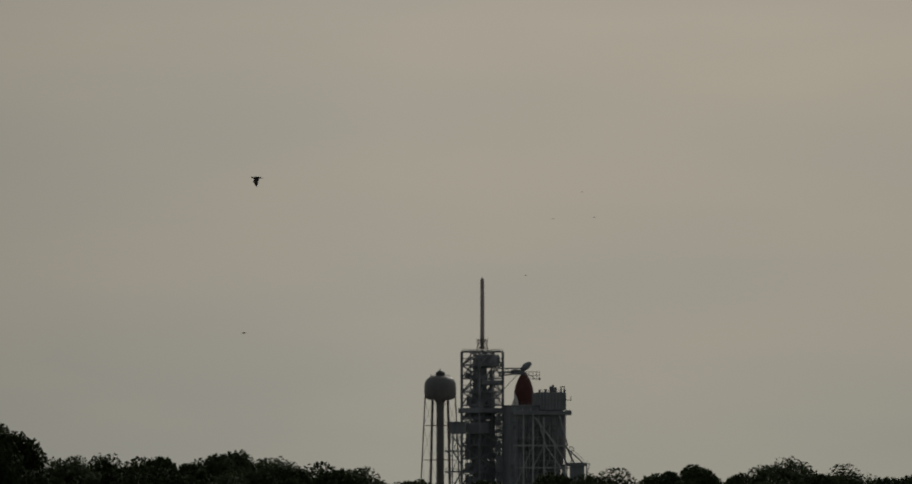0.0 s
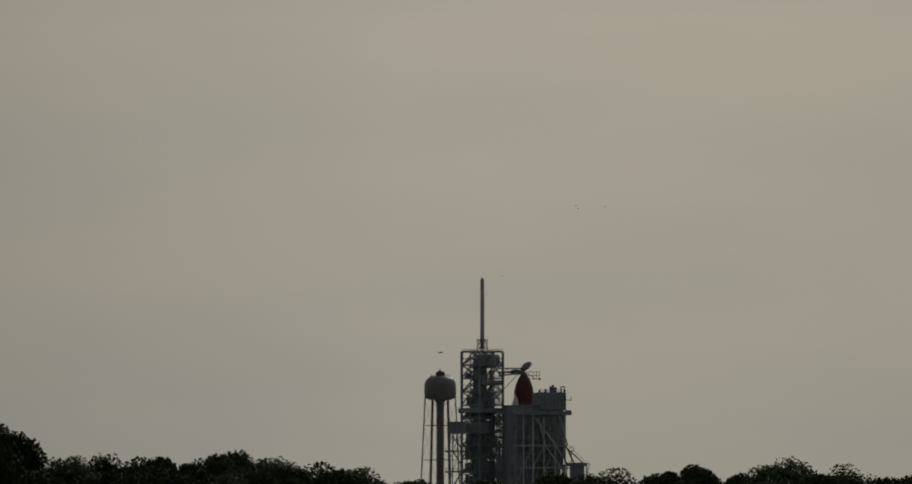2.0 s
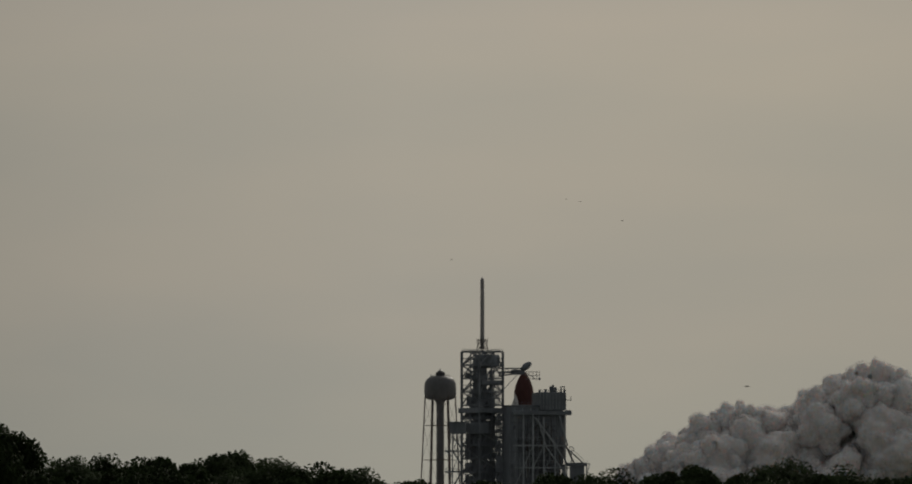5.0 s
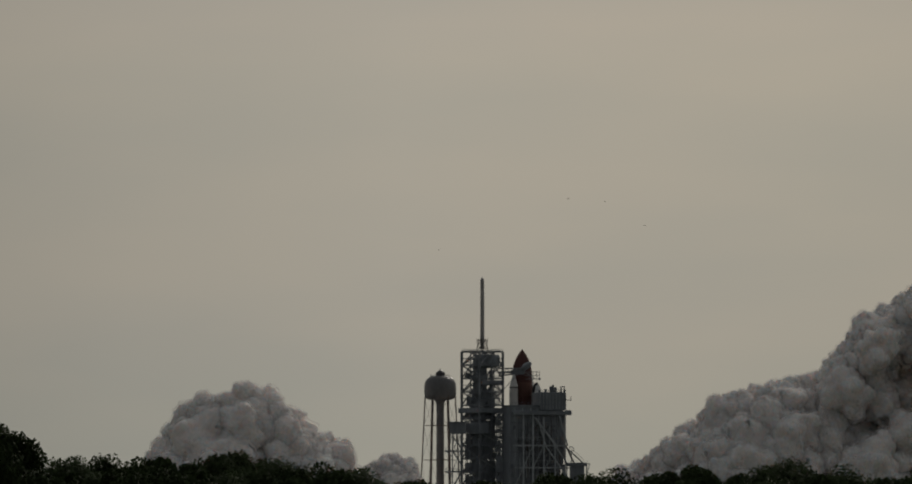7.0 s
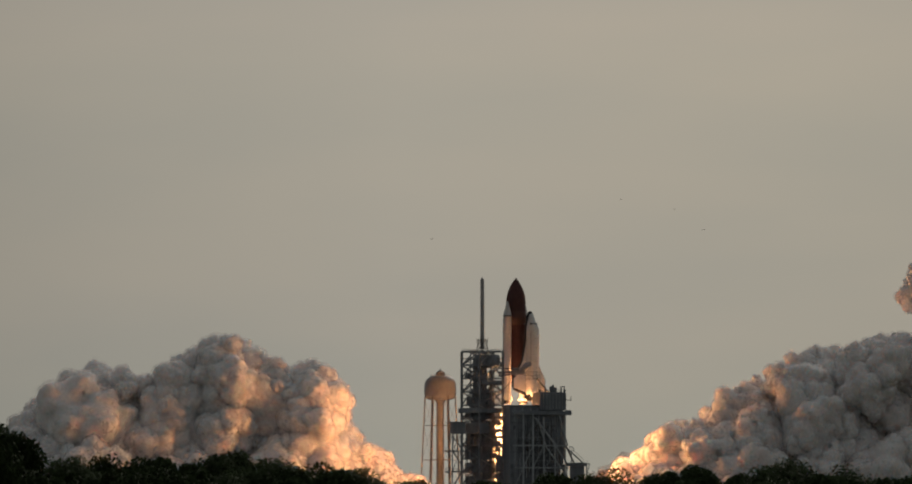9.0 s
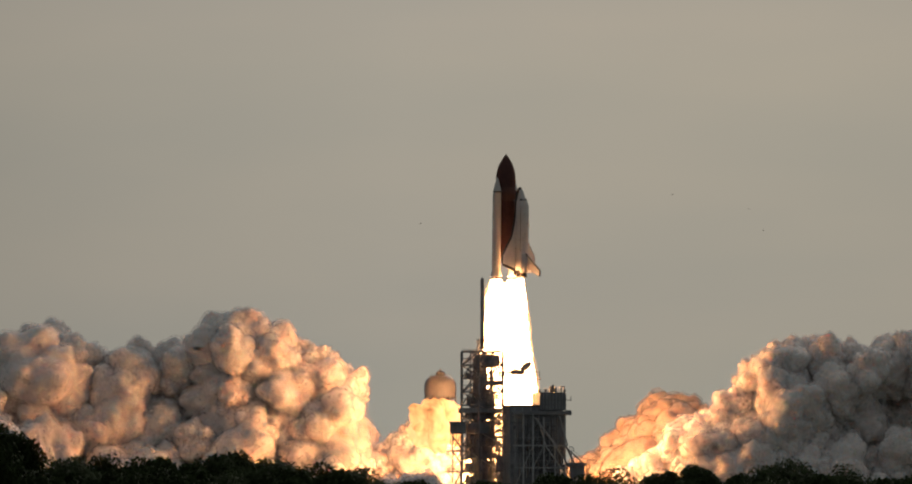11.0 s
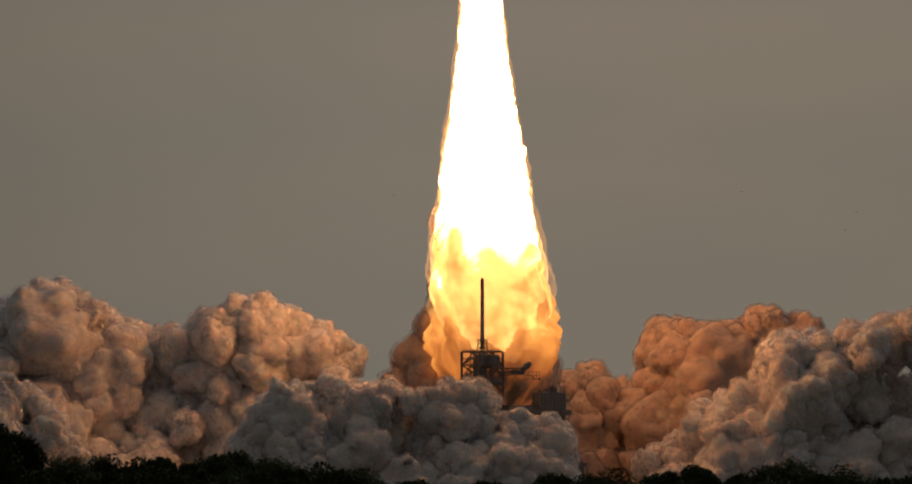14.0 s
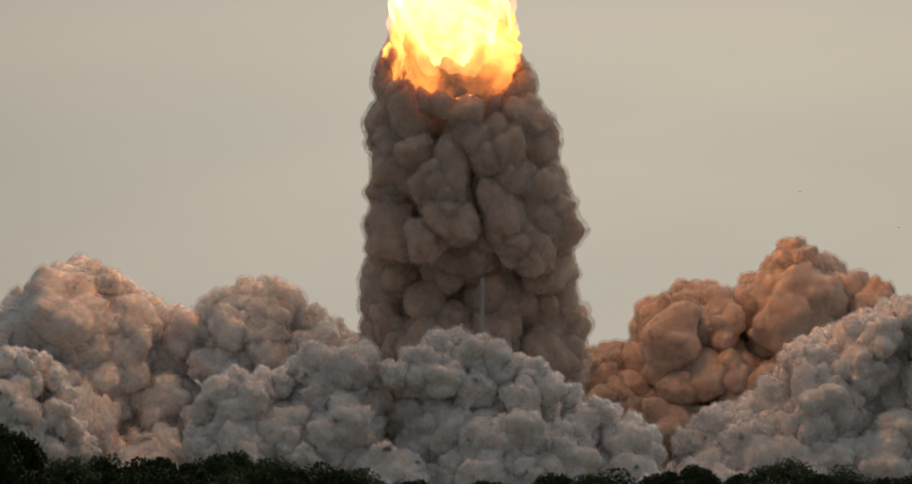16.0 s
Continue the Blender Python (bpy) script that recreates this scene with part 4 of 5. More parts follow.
# ---- smoke ----
def puff_mesh(seed, fine, mat, sharp=40.0, lobes=15, relief=1.0, skin=None, outer=1.07):
    """A cauliflower billow of radius about 1: lobes upon lobes upon lobes, melted into one another."""
    rs = np.random.RandomState(seed)
    balls = [(np.zeros(3), 0.62)]
    for _ in range(lobes):
        c = rs.normal(size=3)
        c *= rs.uniform(0.40, 0.66) / np.linalg.norm(c)
        r1 = rs.uniform(0.26, 0.44)
        balls.append((c, r1))
        for _ in range(9):
            e = rs.normal(size=3) + 1.4 * c / np.linalg.norm(c)
            e *= r1 * rs.uniform(0.72, 0.95) / np.linalg.norm(e)
            r2 = r1 * rs.uniform(0.28, 0.5)
            balls.append((c + e, r2))
            if fine > 4:
                for _ in range(3):
                    g = rs.normal(size=3) + 1.2 * e / np.linalg.norm(e)
                    g *= r2 * rs.uniform(0.8, 0.95) / np.linalg.norm(g)
                    balls.append((c + e + g, r2 * rs.uniform(0.3, 0.5)))
    verts, faces, layers, middle = [], [], [], None
    for layer, (sub, grow) in enumerate(((fine, 1.0), (4, outer))[:2 if skin else 1]):
        bm = bmesh.new()
        bmesh.ops.create_icosphere(bm, subdivisions=sub, radius=1)
        bm.verts.ensure_lookup_table()
        d = np.array([v.co[:] for v in bm.verts])
        d /= np.linalg.norm(d, axis=1)[:, None]
        total = np.zeros(len(d))
        for c, r in balls:
            along = d @ c
            disc = r * r - (c @ c - along ** 2)
            hit = disc > 0
            reach = np.where(hit, along + np.sqrt(np.where(hit, disc, 0)), 0)
            total += np.where(hit & (reach > 0), np.exp(sharp * reach), 0)
        reach = np.log(total + 1e-9) / sharp
        middle = middle or reach.mean()
        reach = (0.95 + (reach * 0.95 / middle - 0.95) * relief) * grow
        k = len(verts)
        verts += [tuple(p) for p in d * reach[:, None]]
        faces += [tuple(k + v.index for v in f.verts) for f in bm.faces]
        layers += [layer] * len(bm.faces)
        bm.free()
    me = bpy.data.meshes.new("billow")
    me.from_pydata(verts, [], faces)
    for m in (mat, skin) if skin else (mat,):
        me.materials.append(m)
    me.polygons.foreach_set("material_index", layers)
    me.polygons.foreach_set("use_smooth", [True] * len(faces))
    me.update()
    return me


BILLOWS = [puff_mesh(i + 1, 4, M_SMOKE, skin=SKIN) for i in range(8)]
BILLOWS_BROWN = [puff_mesh(i + 21, 4, M_SMOKE_BROWN, skin=SKIN_BROWN) for i in range(8)]
LARGE = [puff_mesh(i + 31, 5, M_SMOKE, 44.0, 18, 1.0, SKIN) for i in range(5)]
LARGE_BROWN = [puff_mesh(i + 41, 5, M_SMOKE_BROWN, 44.0, 18, 1.0, SKIN_BROWN) for i in range(4)]
TRAIL = [puff_mesh(i + 61, 4, M_SMOKE_TRAIL, 24.0, 16, 0.6, SKIN_TRAIL, 1.12) for i in range(8)]


class Cloud:
    """A bank of smoke. Its crest is given at several times as a line of (x, z); the billows sit along and below that crest and ride with it."""

    def __init__(self, name, label, y, deep, size, count, brown=False, seed=1, fill=True):
        self.thing = thing(name, Matrix(), label, "smoke")
        self.y, self.deep, self.size, self.count, self.seed = y, deep, size, count, seed
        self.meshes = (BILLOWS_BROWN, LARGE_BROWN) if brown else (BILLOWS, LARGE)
        self.fill = fill
        self.crests = []

    def crest(self, t, line):
        self.crests.append((t, line))

    def place(self, t, u):
        """The crest's point at time t and fraction u of its length."""
        rows = self.crests
        k = 0
        while k < len(rows) - 2 and t > rows[k + 1][0]:
            k += 1
        (ta, la), (tb, lb) = rows[k], rows[min(k + 1, len(rows) - 1)]
        f = 0 if tb == ta else max(0.0, min(1.0, (t - ta) / (tb - ta)))
        out = []
        for line in (la, lb):
            s = u * (len(line) - 1)
            i = min(int(s), len(line) - 2)
            g = s - i
            out.append((line[i][0] + (line[i + 1][0] - line[i][0]) * g, line[i][1] + (line[i + 1][1] - line[i][1]) * g))
        return out[0][0] + (out[1][0] - out[0][0]) * f, out[0][1] + (out[1][1] - out[0][1]) * f

    def move(self):
        rnd = random.Random(self.seed)
        times = [r[0] for r in self.crests]
        if times[0] > 0:
            times = [0.0] + times
        if times[-1] < 16:
            times = times + [16.0]
        # small billows along the crest, then larger ones down to the ground
        plan = [(0.7, 0.55, 0.0, 0.35, 0), (0.9, 0.85, 0.0, 0.3, 0), (0.4, 1.4, 0.03, 0.3, 1)]
        plan += [(0.35, 1.9, 0.3, 0.6, 1), (0.35, 1.7, 0.65, 0.5, 1)]
        plan += [(0.42, 1.25 if q % 2 else 0.95, 0.14 + 0.16 * q, 0.1 - 0.10 * q, q % 2) for q in range(6)]
        for share, size, down, back, kind_ in plan:
            if down and not self.fill:
                continue
            n = int(self.count * share)
            for i in range(n):
                u = (i + 0.5 + rnd.uniform(-0.4, 0.4)) / n
                r = self.size * size * rnd.uniform(0.65, 1.25)
                y = self.y + self.deep * (back + rnd.uniform(-0.35, 0.35))
                pick = self.meshes[kind_]
                ob = new("billow", pick[rnd.randrange(len(pick))])
                ob.parent = self.thing
                ob.scale = (r * rnd.uniform(0.9, 1.15), r * rnd.uniform(0.85, 1.1), r * rnd.uniform(0.85, 1.1))
                a0 = [rnd.uniform(0, 360) for _ in range(3)]
                sp = [rnd.uniform(-4, 4) for _ in range(3)]
                wob, f = rnd.uniform(0, 6), max(0.0, down + rnd.uniform(-0.12, 0.12)) if down else 0.0
                rows = []
                for t in times:
                    x, z = self.place(t, u)
                    (xa, za), (xb, zb) = self.place(t, max(0, u - 0.06)), self.place(t, min(1, u + 0.06))
                    nx, nz = za - zb, xb - xa
                    k = math.hypot(nx, nz) or 1.0
                    e = 1.05 + 0.08 * kind_
                    x, z = x - nx / k * r * e, z - abs(nz) / k * r * e
                    z = z + (min(z, 8.0) - z) * f
                    rows.append((t, pose(x + 0.8 * math.sin(wob + t * 0.9), y, z + 0.6 * math.cos(wob + t),
                                         a0[0] + sp[0] * t, a0[1] + sp[1] * t, a0[2] + sp[2] * t)))
                walk(ob, rows)


def smoke_banks():
    banks = []
    b = Cloud("smoke_bank", "billowing dark grey exhaust smoke rolling off the flame trench", D - 5, 40, 13, 20, seed=3)
    b.crest(0.0, [(72.04, 0.08), (82.48, 0.08), (95.53, 0.08), (108.58, 0.08), (119.02, 0.08), (129.46, 0.08), (137.29, 0.08), (145.12, 0.08), (152.95, 0.08), (160.78, 0.08)])
    b.crest(2.2, [(69.43, 20.96), (77.26, 26.19), (85.09, 28.8), (92.92, 28.8), (103.36, 27.49), (108.58, 26.19), (116.41, 26.19), (124.24, 23.57), (134.68, 20.96), (142.51, 18.36)])
    b.crest(2.5, [(69.43, 33.49), (73.6, 41.32), (79.87, 44.19), (86.39, 43.67), (91.61, 40.28), (99.44, 33.49), (108.58, 33.49), (115.88, 38.71), (124.76, 34.02), (132.07, 30.1)])
    b.crest(3.0, [(68.12, 36.62), (77.26, 44.45), (87.7, 44.45), (98.14, 44.45), (108.58, 47.07), (119.02, 51.76), (126.85, 48.37), (132.07, 44.45), (139.9, 44.45), (146.42, 41.84)])
    b.crest(3.5, [(70.73, 41.84), (81.17, 50.98), (89.0, 52.29), (96.83, 49.68), (104.66, 57.51), (113.8, 60.64), (126.85, 55.42), (139.9, 50.2), (156.86, 53.59), (166.0, 47.07)])
    b.crest(4.0, [(70.73, 39.76), (83.52, 48.11), (98.14, 53.07), (110.66, 63.77), (128.15, 65.86), (138.59, 59.59), (152.42, 57.77), (163.91, 63.77), (175.13, 63.77), (181.13, 52.29)])
    b.crest(6.3, [(70.73, 37.93), (85.09, 48.37), (93.7, 54.9), (108.58, 64.03), (124.5, 72.12), (139.9, 77.08), (155.3, 86.22), (175.91, 99.27), (197.32, 105.79), (223.42, 112.31)])
    b.crest(7.0, [(68.12, 37.93), (90.31, 50.98), (105.97, 58.81), (115.1, 71.86), (132.07, 76.3), (145.12, 80.47), (162.08, 83.61), (179.05, 104.48), (198.62, 118.84), (223.42, 125.37)])
    b.crest(9.0, [(66.82, 37.93), (87.7, 56.98), (103.36, 60.64), (122.93, 75.78), (130.76, 79.69), (156.86, 94.57), (173.83, 92.74), (189.49, 101.35), (207.76, 99.27), (239.08, 104.48)])
    b.crest(11.3, [(69.43, 39.23), (87.7, 49.68), (103.36, 62.73), (119.02, 73.17), (130.76, 88.83), (142.51, 99.27), (160.78, 99.27), (179.05, 96.66), (197.32, 101.88), (228.64, 104.48)])
    b.crest(12.5, [(68.12, 44.45), (86.39, 48.37), (102.05, 64.03), (111.19, 73.17), (126.85, 75.25), (133.37, 99.27), (146.42, 101.35), (171.22, 99.27), (192.1, 101.88), (223.42, 112.31)])
    b.crest(14.5, [(85.09, 48.37), (100.75, 58.81), (116.41, 73.17), (137.29, 81.0), (142.51, 96.66), (150.34, 103.18), (163.39, 97.96), (181.66, 109.7), (199.93, 114.4), (223.42, 120.15)])
    b.crest(16.0, [(96.83, 54.9), (108.58, 65.34), (124.24, 70.56), (141.2, 80.47), (146.42, 94.05), (158.17, 100.57), (171.22, 104.48), (184.27, 112.31), (197.32, 117.01), (223.42, 122.76)])
    banks.append(b)

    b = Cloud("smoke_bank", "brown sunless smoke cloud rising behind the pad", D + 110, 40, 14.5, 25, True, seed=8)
    b.crest(0.0, [(58.99, 0.08), (64.21, 0.08), (69.43, 0.08), (74.65, 0.08), (79.87, 0.08), (85.09, 0.08), (90.31, 0.08), (95.53, 0.08), (100.75, 0.08), (105.97, 0.08)])
    b.crest(8.0, [(56.38, 15.75), (61.6, 20.96), (66.82, 26.19), (72.04, 28.8), (77.26, 28.8), (82.48, 28.8), (87.7, 28.8), (92.92, 26.19), (98.14, 23.57), (105.97, 20.96)])
    b.crest(9.0, [(56.38, 26.19), (61.6, 30.88), (66.82, 34.54), (72.04, 36.1), (77.26, 36.62), (82.48, 37.93), (87.7, 37.93), (92.92, 36.62), (98.14, 31.41), (105.97, 27.49)])
    b.crest(11.3, [(51.16, 41.84), (56.38, 48.37), (64.21, 52.29), (72.04, 56.2), (79.87, 62.73), (87.7, 70.56), (95.53, 75.78), (103.36, 77.08), (111.19, 75.78), (119.02, 70.56)])
    b.crest(12.5, [(49.85, 62.73), (58.99, 70.56), (68.12, 67.94), (72.04, 56.2), (79.87, 61.42), (87.7, 73.17), (98.14, 89.35), (108.58, 91.44), (121.63, 83.61), (132.07, 73.17)])
    b.crest(13.5, [(52.46, 75.78), (61.6, 82.3), (69.43, 77.08), (77.26, 70.56), (85.09, 83.61), (90.31, 99.27), (103.36, 103.18), (116.41, 104.48), (137.29, 104.48), (152.95, 99.27)])
    b.crest(14.5, [(53.77, 88.83), (64.21, 92.74), (72.04, 84.91), (81.17, 82.3), (87.7, 108.4), (99.44, 113.62), (113.8, 112.31), (132.07, 114.92), (152.95, 122.23), (172.52, 117.54)])
    b.crest(16.0, [(58.99, 95.35), (69.43, 96.66), (79.87, 95.35), (84.56, 117.54), (98.14, 121.45), (112.49, 127.45), (132.07, 122.76), (142.51, 138.41), (160.78, 144.94), (198.62, 125.37)])
    banks.append(b)

    b = Cloud("smoke_bank", "towering grey smoke bank lit warm on its flame side", D + 70, 45, 13.5, 26, seed=21)
    b.crest(0.0, [(-100.22, 0.08), (-95.0, 0.08), (-89.78, 0.08), (-84.56, 0.08), (-79.34, 0.08), (-74.12, 0.08), (-68.9, 0.08), (-63.68, 0.08), (-58.46, 0.08), (-53.24, 0.08), (-48.02, 0.08)])
    b.crest(5.0, [(-110.66, 15.75), (-102.83, 20.96), (-97.61, 26.19), (-92.39, 28.8), (-87.17, 31.41), (-79.34, 31.41), (-74.12, 31.41), (-66.29, 28.8), (-58.46, 26.19), (-50.63, 23.57), (-45.41, 18.36)])
    b.crest(6.3, [(-115.88, 39.23), (-109.36, 44.45), (-102.83, 48.37), (-96.31, 54.9), (-87.17, 56.2), (-80.65, 58.81), (-72.82, 54.9), (-66.29, 50.98), (-59.77, 48.37), (-54.55, 44.45), (-48.02, 36.62)])
    b.crest(7.0, [(-140.68, 43.15), (-134.15, 56.2), (-123.71, 69.25), (-114.58, 72.64), (-105.44, 71.86), (-97.09, 78.91), (-88.48, 67.94), (-74.12, 68.47), (-64.99, 56.2), (-54.55, 56.2), (-48.02, 48.37)])
    b.crest(8.0, [(-188.96, 54.37), (-179.83, 71.08), (-165.47, 74.21), (-148.51, 72.12), (-130.24, 82.3), (-111.97, 91.96), (-100.22, 81.52), (-85.87, 84.13), (-74.12, 80.47), (-62.38, 82.3), (-55.33, 61.42)])
    b.crest(8.5, [(-199.4, 56.2), (-186.35, 74.47), (-168.08, 80.47), (-147.2, 78.39), (-128.93, 86.74), (-109.36, 97.7), (-96.31, 86.22), (-79.34, 85.69), (-67.6, 86.22), (-55.85, 80.47), (-50.63, 61.42)])
    b.crest(9.0, [(-207.23, 52.29), (-191.57, 77.08), (-165.47, 88.83), (-144.59, 82.3), (-126.32, 90.91), (-106.75, 103.18), (-92.39, 91.44), (-74.12, 87.52), (-62.38, 88.83), (-49.33, 79.69), (-46.72, 61.42)])
    b.crest(11.3, [(-230.72, 94.05), (-204.62, 105.79), (-183.74, 109.7), (-165.47, 96.66), (-141.98, 99.27), (-121.1, 96.66), (-108.05, 112.31), (-92.39, 112.31), (-68.9, 101.88), (-50.63, 94.05), (-38.89, 81.0)])
    b.crest(12.5, [(-225.5, 107.09), (-199.4, 113.62), (-175.91, 114.92), (-164.17, 100.57), (-141.98, 101.35), (-127.63, 104.48), (-117.19, 95.35), (-102.83, 114.14), (-87.17, 111.01), (-61.07, 101.88), (-36.28, 84.91)])
    b.crest(14.5, [(-225.5, 109.7), (-202.01, 122.76), (-181.13, 131.89), (-152.42, 116.23), (-140.68, 107.09), (-117.19, 105.79), (-111.97, 117.54), (-92.39, 123.28), (-78.04, 117.01), (-48.02, 105.79), (-40.19, 88.83)])
    b.crest(16.0, [(-220.28, 109.7), (-196.79, 125.37), (-174.61, 137.63), (-152.42, 130.59), (-132.85, 114.92), (-114.58, 111.01), (-109.36, 120.15), (-91.09, 129.8), (-71.51, 120.15), (-48.02, 107.09), (-40.19, 94.05)])
    banks.append(b)

    b = Cloud("smoke_bank", "low pale smoke bank rolling in front of the rest", D - 60, 30, 10, 9, seed=31)
    b.crest(0.0, [(-178.52, -2.53), (-173.3, -2.53), (-168.08, -2.53), (-162.86, -2.53), (-157.64, -2.53), (-152.42, -2.53)])
    b.crest(9.0, [(-230.72, 15.75), (-220.28, 20.96), (-209.84, 23.57), (-199.4, 23.57), (-188.96, 20.96), (-178.52, 15.75)])
    b.crest(11.3, [(-228.11, 62.73), (-215.06, 67.94), (-204.62, 67.94), (-191.57, 60.12), (-181.13, 49.68), (-173.3, 39.23)])
    b.crest(12.5, [(-222.89, 73.17), (-209.84, 77.86), (-196.79, 77.08), (-183.74, 64.03), (-172.0, 56.2), (-168.08, 44.45)])
    b.crest(14.5, [(-220.28, 81.0), (-207.23, 85.69), (-192.88, 83.61), (-177.22, 71.86), (-170.69, 58.81), (-161.56, 48.37)])
    b.crest(16.0, [(-220.28, 88.83), (-202.01, 93.26), (-185.05, 93.52), (-170.69, 81.0), (-164.17, 58.81), (-157.12, 47.59)])
    banks.append(b)

    b = Cloud("smoke_bank", "grey smoke bank swallowing the foot of the launch pad", D - 66, 36, 11.5, 22, seed=41)
    b.crest(0.0, [(-58.46, -7.75), (-53.24, -7.75), (-48.02, -7.75), (-42.8, -7.75), (-34.97, -7.75), (-27.14, -7.75), (-19.31, -7.75), (-11.48, -7.75), (-1.04, -7.75), (9.4, -7.75), (19.84, -7.75), (30.28, -7.75), (40.72, -7.75)])
    b.crest(9.2, [(-63.68, 10.53), (-55.85, 15.75), (-48.02, 18.36), (-40.19, 20.96), (-32.36, 20.96), (-24.53, 20.96), (-16.7, 20.96), (-6.26, 20.96), (4.18, 18.36), (12.01, 18.36), (19.84, 15.75), (30.28, 15.75), (40.72, 13.13)])
    b.crest(11.3, [(-45.4, 26.7), (-40.7, 32.2), (-36.0, 36.7), (-31.3, 38.9), (-26.6, 38.9), (-21.9, 40.0), (-17.2, 41.1), (-11.0, 37.8), (-4.7, 35.6), (0.0, 32.2), (4.7, 28.9), (11.0, 25.6), (17.2, 22.3)])
    b.crest(12.5, [(-74.12, 44.45), (-62.38, 53.59), (-53.24, 62.2), (-42.8, 65.86), (-31.06, 64.81), (-20.62, 61.42), (-10.18, 58.03), (0.26, 65.34), (10.7, 61.42), (17.23, 49.68), (25.06, 45.76), (35.5, 43.15), (45.94, 39.23)])
    b.crest(13.5, [(-92.39, 48.37), (-81.95, 61.42), (-71.51, 70.56), (-58.46, 74.47), (-42.8, 75.25), (-29.75, 70.56), (-16.7, 69.25), (-3.65, 73.17), (12.01, 73.17), (18.53, 60.12), (27.67, 58.81), (40.72, 57.51), (53.77, 47.07)])
    b.crest(14.5, [(-110.66, 50.98), (-100.22, 69.25), (-87.17, 81.0), (-71.51, 81.0), (-58.46, 86.22), (-37.58, 83.08), (-16.7, 81.52), (1.57, 86.74), (17.23, 82.3), (20.36, 69.25), (30.28, 72.64), (48.55, 70.56), (56.38, 52.29)])
    b.crest(16.0, [(-122.41, 47.07), (-111.97, 75.78), (-97.61, 83.61), (-76.73, 83.61), (-63.68, 96.13), (-42.8, 93.52), (-24.53, 86.74), (-10.18, 100.57), (12.01, 100.05), (26.36, 91.44), (40.72, 86.22), (56.38, 75.78), (92.92, 56.2)])
    banks.append(b)

    b = Cloud("smoke_bank", "glowing smoke beside the flame at the tower foot", D + 74, 16, 8.5, 10, seed=51)
    b.crest(0.0, [(-37.58, -5.13), (-32.36, -5.13), (-27.14, -5.13), (-21.92, -5.13), (-16.7, -5.13), (-11.48, -5.13)])
    b.crest(5.8, [(-48.02, 18.36), (-41.5, 20.96), (-34.97, 23.57), (-29.75, 23.57), (-24.53, 20.96), (-16.7, 18.36)])
    b.crest(6.6, [(-45.41, 34.02), (-37.58, 41.84), (-32.36, 44.45), (-24.53, 44.45), (-19.31, 39.23), (-11.48, 31.41)])
    b.crest(7.5, [(-48.02, 36.62), (-41.5, 43.15), (-34.97, 47.07), (-27.14, 47.07), (-20.62, 41.84), (-14.09, 34.02)])
    b.crest(9.0, [(-49.33, 44.45), (-42.8, 51.76), (-37.58, 47.07), (-29.75, 43.15), (-24.53, 40.54), (-11.48, 35.32)])
    b.crest(11.3, [(-37.58, 49.68), (-27.14, 58.81), (-19.31, 67.94), (-11.48, 70.56), (-3.65, 70.56), (4.18, 60.12)])
    b.crest(12.5, [(-33.67, 62.73), (-25.84, 79.69), (-16.7, 88.83), (-7.57, 91.96), (0.26, 88.83), (9.4, 73.17)])
    b.crest(13.5, [(-32.36, 70.56), (-24.53, 83.61), (-16.7, 91.44), (-6.26, 94.05), (4.18, 91.44), (17.23, 81.0)])
    b.crest(16.0, [(-37.58, 73.17), (-27.14, 81.0), (-16.7, 83.61), (-6.26, 83.61), (4.18, 81.0), (17.23, 73.17)])
    banks.append(b)
    b = Cloud("smoke_wisp", "dark torn smoke puff drifting off the cloud", D + 20, 12, 8, 6, seed=61, fill=False)
    b.crest(0.0, [(160.78, -5.13), (166.0, -5.13), (171.22, -5.13), (176.44, -5.13)])
    b.crest(4.0, [(155.56, 26.19), (160.78, 28.8), (166.0, 28.8), (171.22, 26.19)])
    b.crest(6.3, [(189.49, 94.05), (197.32, 101.88), (205.15, 104.48), (212.98, 101.88)])
    b.crest(7.0, [(193.4, 109.7), (198.62, 118.06), (206.45, 120.15), (215.59, 117.54)])
    b.crest(8.0, [(196.01, 117.54), (202.54, 126.67), (210.37, 130.59), (220.81, 127.98)])
    b.crest(9.0, [(199.93, 120.15), (205.15, 131.89), (212.98, 135.81), (223.42, 133.19)])
    b.crest(11.0, [(226.03, 127.98), (233.86, 135.81), (241.69, 138.41), (252.13, 135.81)])
    b.crest(16.0, [(265.18, 130.59), (273.01, 135.81), (280.84, 138.41), (291.28, 135.81)])
    banks.append(b)
    for b in banks:
        b.move()


# ---- paths ----
# (seconds, x, z of the boosters' base, lean in degrees)
CLIMB = [(0, 30.54, 28.27, 0), (5.3, 30.54, 28.27, 0), (6.3, 30.28, 31.93, 0), (7.0, 29.75, 37.93, 0), (7.5, 29.23, 43.93, 0.1), (8.0, 28.71, 51.24, 0.2),
         (8.5, 27.93, 60.12, 0.3), (9.0, 26.62, 70.03, 0.4), (9.6, 25.32, 83.34, 0.5), (10.4, 23.23, 105.79, 0.6), (11.3, 21.14, 136.85, 0.8), (12.0, 19.05, 164.78, 0.9),
         (12.5, 17.23, 185.4, 1.0), (13.0, 16.18, 208.62, 0.8), (13.5, 14.09, 233.16, 0.2), (14.0, 10.96, 259.78, -1), (14.5, 7.31, 288.49, -2),
         (15.0, 5.2, 319.29, -3), (15.5, 0.3, 352.44, -4), (16.0, -7.2, 387.67, -5)]


